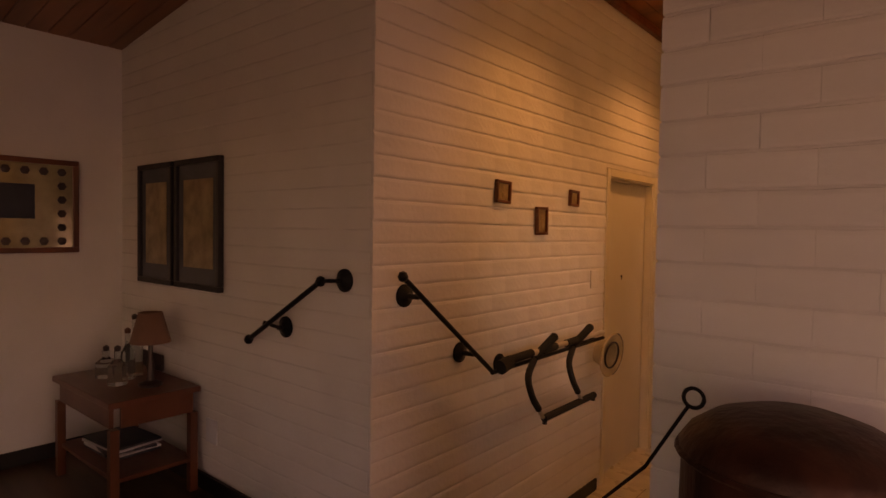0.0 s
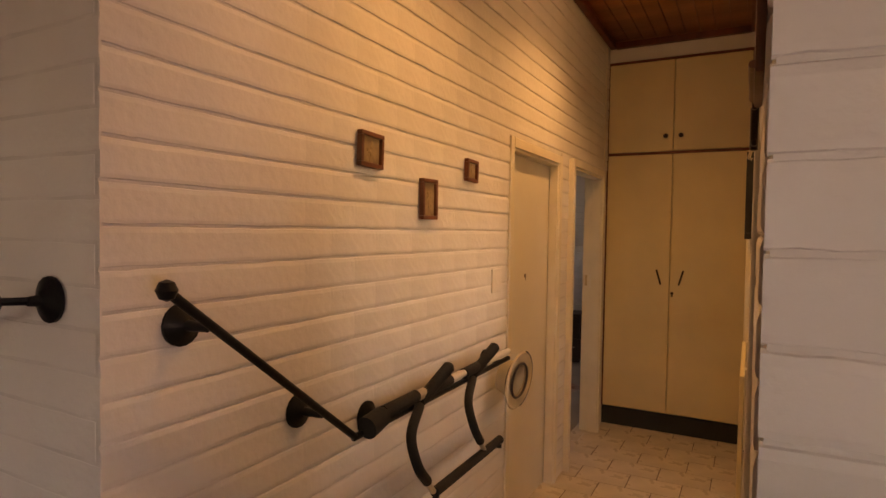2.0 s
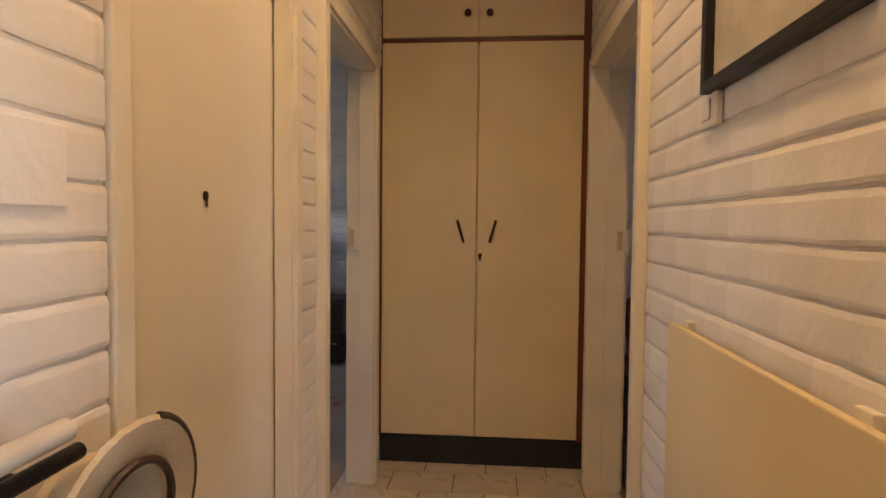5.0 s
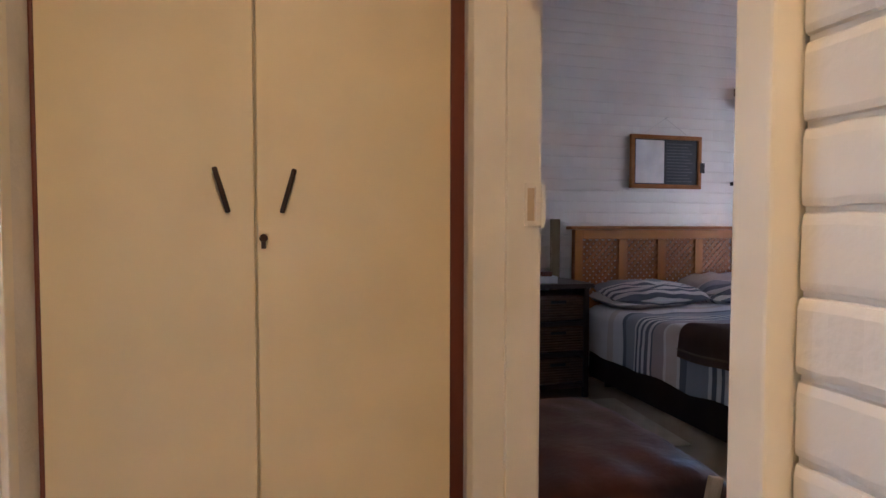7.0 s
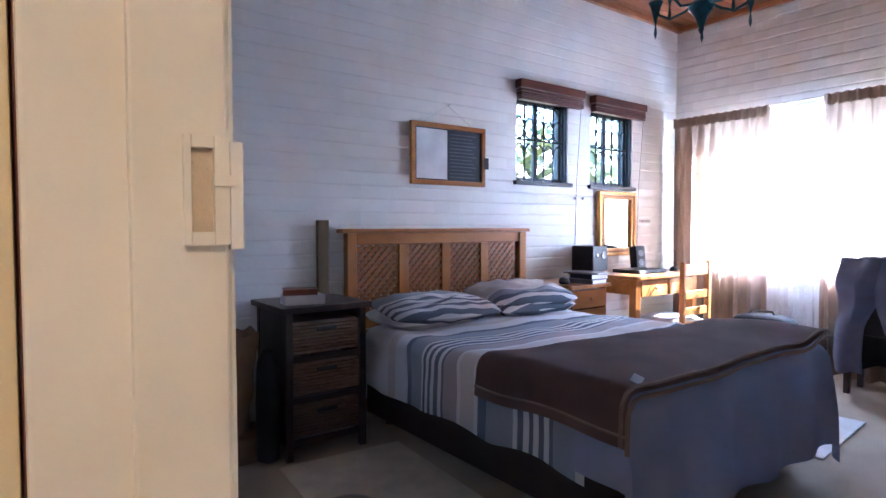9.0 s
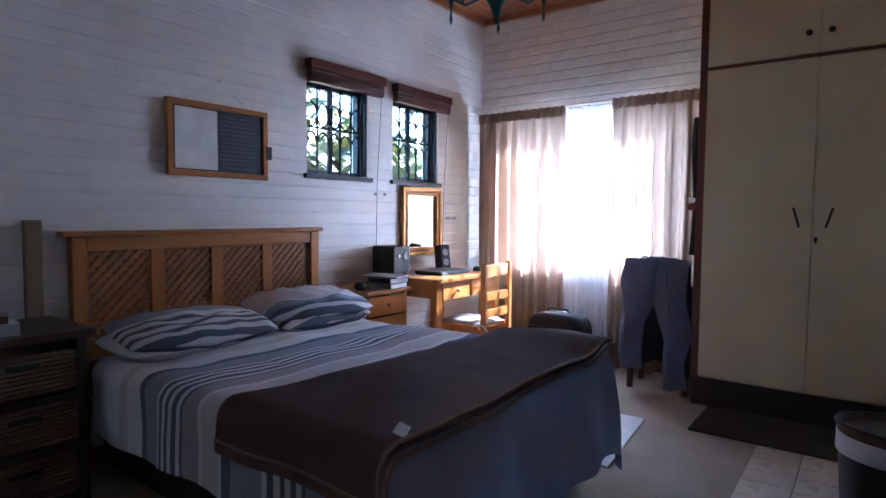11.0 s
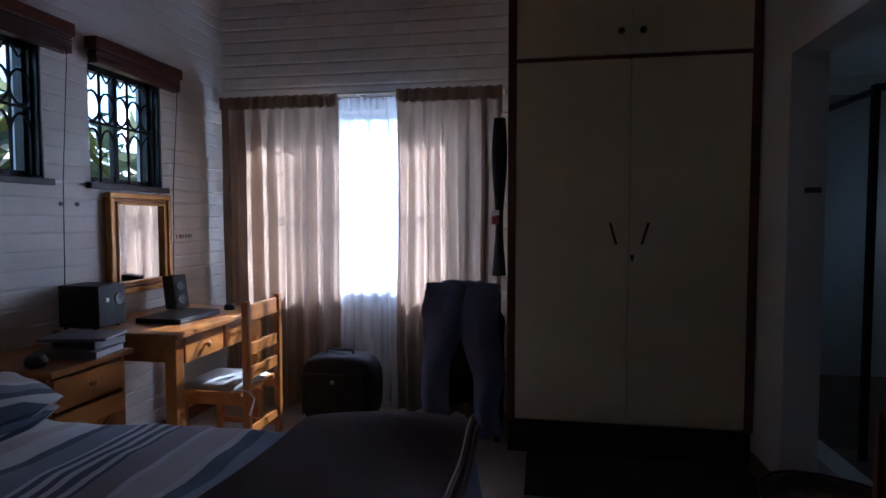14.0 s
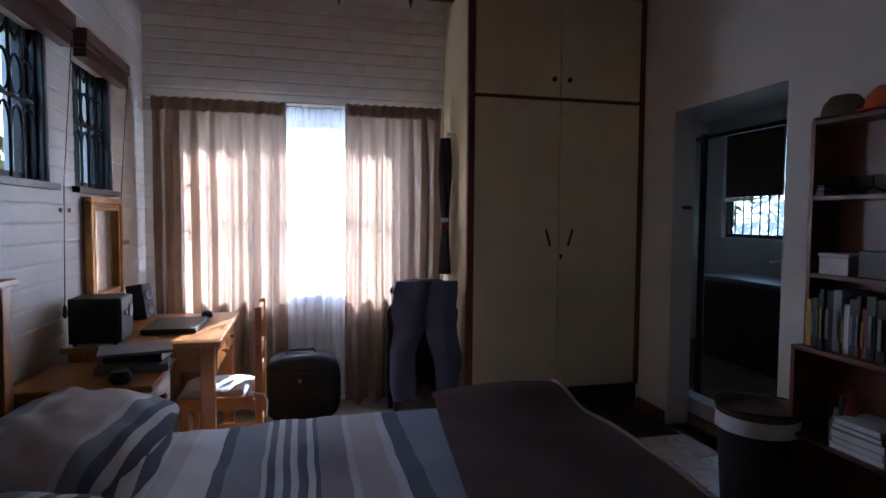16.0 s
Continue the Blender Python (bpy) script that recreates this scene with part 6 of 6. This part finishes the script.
part("box", bx(3.78, -1.03, 1.131, 3.92, -0.905, 1.205, 0.004), PAPERW, wbx)
part("lid", bx(3.775, -1.034, 1.206, 3.925, -0.902, 1.222, 0.004), SHEETW, wbx)
solo("dark_storage_box", bx(3.6, -1.03, 1.131, 3.74, -0.91, 1.24, 0.004), DARKW, "dark brown box on a bookcase shelf", "box")
for j in range(4):
    x = 3.88 - j * 0.095
    t = thing("glass_jar", (x, -0.965, 1.471), "clear glass jar on the upper shelf", "jar", "jars on the bookcase")
    part("vessel", lathe([(0.001, 1.471), (0.036, 1.473), (0.04, 1.5), (0.036, 1.55), (0.033, 1.55), (0.036, 1.5), (0.001, 1.478)], (x, -0.965, 0), 18), CLEAR, t, smooth=True)
sn = thing("striped_ornament", (3.93, -0.93, 1.471), "small striped dark ornament at the shelf's edge", "ornament")
for j in range(4):
    part("layer", bx(3.91, -0.945, 1.471 + j * 0.012, 3.955 - j * 0.004, -0.905, 1.481 + j * 0.012, 0.003), SLATE if j % 2 else GREYB, sn)
for x, m_, lab in ((3.88, mat("grey_felt", (0.2, 0.17, 0.13), 0.9), "grey cloth cap on top of the bookcase"), (3.68, mat("orange_cloth", (0.5, 0.09, 0.02), 0.9), "orange cap on top of the bookcase")):
    t = thing("cap", (x, -0.96, 1.80), lab, "cap", "caps on the bookcase")
    part("crown", lathe([(0.085, 1.801), (0.088, 1.82), (0.08, 1.86), (0.05, 1.895), (0.001, 1.905)], (x, -0.965, 0), 20), m_, t, smooth=True)
    part("peak", lathe([(0.001, 1.801), (0.075, 1.801), (0.075, 1.806), (0.001, 1.81)], (x + 0.02, -0.93, 0), 16), m_, t, smooth=True)
bn = thing("wastepaper_bin", (4.12, -0.80, 0), "black bin with a white liner folded over its rim", "bin")
part("bucket", lathe([(0.15, 0.0), (0.152, 0.01), (0.178, 0.42), (0.17, 0.42), (0.145, 0.03), (0.001, 0.02)], (4.12, -0.80, 0), 28), BLACKPL, bn, smooth=True)
part("liner", lathe([(0.185, 0.385), (0.183, 0.42), (0.184, 0.455), (0.178, 0.458), (0.172, 0.44), (0.168, 0.40)], (4.12, -0.80, 0), 28), SHEETW, bn, "white bin liner", smooth=True)
part("rim_ring", tube([(4.12 + 0.184 * math.cos(a), -0.80 + 0.186 * math.sin(a), 0.49 + 0.004 * math.sin(a * 3)) for a in [k * math.pi / 16 for k in range(33)]], 0.006, 6), BRONZE, bn)
part("basket_lid", lathe([(0.182, 0.456), (0.184, 0.486), (0.17, 0.488), (0.165, 0.46)], (4.12, -0.80, 0), 28), WICKER, bn, smooth=True)
solo("wall_plug", bx(5.175, -1.2, 1.43, 5.179, -1.13, 1.455), BLACKPL, "small black switch in the doorway reveal", "switch")

# ---- ensuite ----
sg = thing("shower_screen", (5.9, -1.7, 0.04), "framed glass shower screen in the ensuite", "shower screen")
part("glass", bx(5.62, -1.62, 0.1, 5.63, -1.3, 1.95), glass("frosted_panel", (0.7, 0.75, 0.75)), sg)
for y in (-1.63, -1.3):
    part("post", bx(5.605, y - 0.015, 0.04, 5.645, y + 0.015, 2.0, 0.003), WINF, sg)
part("top_rail", bx(4.5, -1.66, 1.96, 6.2, -1.63, 1.99, 0.003), WINF, sg)
bd = thing("bathroom_roller_blind", (6.73, -3.05, 1.6), "brown roman blind half-lowered over the ensuite window", "blind")
part("fabric", bx(6.36, -3.08, 1.6, 7.1, -3.05, 2.28, 0.006), mat("brown_blind_fabric", (0.11, 0.075, 0.06), 0.9), bd)
hk2 = thing("towel_hook_rail", (7.3, -3.08, 1.58), "row of small towel hooks on the ensuite wall", "hook rail")
part("board", bx(6.75, -3.095, 1.56, 7.4, -3.085, 1.6, 0.002), PLASTER, hk2)
for j in range(6):
    part("hook", tube([(6.8 + j * 0.1, -3.085, 1.58), (6.8 + j * 0.1, -3.05, 1.575), (6.8 + j * 0.1, -3.045, 1.6)], 0.007, 6), STEEL, hk2)
vn = thing("vanity_unit", (6.3, -2.7, 0.04), "dark vanity cabinet with a pale basin top", "vanity")
part("cabinet", bx(5.8, -3.08, 0.04, 6.75, -2.55, 0.78, 0.006), DARKW, vn)
part("basin_top", bx(5.77, -3.09, 0.781, 6.78, -2.52, 0.83, 0.012), GREYB, vn)
part("tap", tube([(6.3, -3.0, 0.83), (6.3, -3.0, 0.98), (6.3, -2.88, 0.98), (6.3, -2.88, 0.94)], 0.012, 8), STEEL, vn, smooth=True)

# ---- outside ----
gr = bmesh.new()
bmesh.ops.create_grid(gr, x_segments=40, y_segments=40, size=400)
bmesh.ops.translate(gr, vec=(0, 0, -0.15), verts=gr.verts)
tagged(part("ground", gr, SOIL), kind="structure")
tagged(part("roof", bx(-3.6, -8.7, 3.34, 7.7, 2.9, 3.5), OUTW), kind="structure")


def foliage(name, centre, size, n, material, length, seed, kind_label):
    r = random.Random(seed)
    vs, fs = [], []
    for k in range(n):
        p = Vector(centre) + Vector((r.gauss(0, size[0]), r.gauss(0, size[1]), r.gauss(0, size[2])))
        if p.z < 0:
            continue
        d = Vector((r.gauss(0, 1), r.gauss(0, 1), r.gauss(0, 0.8))).normalized()
        s = d.orthogonal().normalized() * length * r.uniform(0.1, 0.18)
        l = length * r.uniform(0.6, 1.2)
        i = len(vs)
        vs += [p, p + d * l * 0.5 + s, p + d * l + Vector((0, 0, -l * 0.2)), p + d * l * 0.5 - s]
        fs.append((i, i + 1, i + 2, i + 3))
    me = bpy.data.meshes.new(name)
    me.from_pydata([tuple(v) for v in vs], [], fs)
    me.materials.append(material)
    ob = new(name, me)
    return tagged(ob, kind_label, "shrubbery", kind="stuff")


foliage("garden_hedge", (5.2, 6.2, 1.2), (2.6, 0.5, 0.9), 5000, LEAF, 0.35, 3, "dense green garden shrubs outside the windows")
foliage("palm_fronds", (5.8, 5.0, 1.6), (1.6, 0.5, 0.5), 900, LEAFY, 0.7, 4, "bright yellow-green palm fronds outside the windows")
foliage("garden_hedge", (13, 2.0, 0.7), (0.8, 4.0, 0.5), 3500, LEAF, 0.35, 5, "low green shrubs beyond the curtained window")
foliage("garden_hedge", (6.5, -7.5, 1.0), (3.0, 0.6, 0.6), 2500, LEAF, 0.35, 6, "green shrubs beyond the bathroom window")
gt = thing("garden_tree", (3.4, 7.5, -0.15), "leafy garden tree beyond the bedroom windows", "tree")
part("trunk", tube([(3.4, 7.5, -0.15), (3.45, 7.5, 1.5), (3.3, 7.6, 3.0), (3.5, 7.6, 4.2)], [0.17, 0.13, 0.1, 0.05], 10), BARK, gt, smooth=True)
for k in range(6):
    a = k * 1.05
    part("limb", tube([(3.35, 7.55, 2.2 + k * 0.25), (3.35 + 0.8 * math.cos(a), 7.55 + 0.8 * math.sin(a), 3.0 + k * 0.25), (3.35 + 1.4 * math.cos(a), 7.55 + 1.4 * math.sin(a), 3.5 + k * 0.25)], [0.06, 0.04, 0.015], 7), BARK, gt, smooth=True)
cr = foliage("crown", (3.4, 7.5, 3.9), (1.0, 1.0, 0.7), 3500, LEAF, 0.22, 8, "")
cr.parent = gt
cr.location = (-3.4, -7.5, 0.15)

# ---- floor tiles and bricks, piece by piece ----
TILE_MESH = {}
def tile(owner, x0, x1, y0, y1, z):
    g = 0.0025
    x0, x1, y0, y1 = x0 + g, x1 - g, y0 + g, y1 - g
    if x1 - x0 < 0.01 or y1 - y0 < 0.01:
        return
    key = (round(x1 - x0, 3), round(y1 - y0, 3))
    me = TILE_MESH.get(key)
    if me is None:
        bm = bmesh.new()
        w, d = key[0] / 2, key[1] / 2
        lo = [bm.verts.new((sx * w, sy * d, -0.004)) for sx, sy in ((-1, -1), (1, -1), (1, 1), (-1, 1))]
        hi = [bm.verts.new((sx * (w - 0.002), sy * (d - 0.002), 0.0)) for sx, sy in ((-1, -1), (1, -1), (1, 1), (-1, 1))]
        bm.faces.new(hi)
        for j in range(4):
            bm.faces.new((lo[j], lo[(j + 1) % 4], hi[(j + 1) % 4], hi[j]))
        me = bpy.data.meshes.new("tile")
        bm.to_mesh(me)
        bm.free()
        me.materials.append(TILE)
        TILE_MESH[key] = me
    ob = new("tile", me)
    ob.parent = owner
    ob.location = ((x0 + x1) / 2, (y0 + y1) / 2, z)


def tiling(owner, x0, x1, y0, y1, z, xa, ya, w=0.312, d=0.214):
    k = math.floor((y0 - ya) / d)
    while ya + k * d < y1:
        off = xa + (w / 2 if k % 2 else 0)
        j = math.floor((x0 - off) / w)
        while off + j * w < x1:
            tile(owner, max(x0, off + j * w), min(x1, off + (j + 1) * w), max(y0, ya + k * d), min(y1, ya + (k + 1) * d), z)
            j += 1
        k += 1


tiling(floor_hall, -0.16, 1.21, -3.55, 0.03, 0.001, 0.255, -0.105)
tiling(floor_bedroom, 4.2, 5.0, -1.06, -0.24, 0.006, 4.35, -0.24)
lay_bricks()
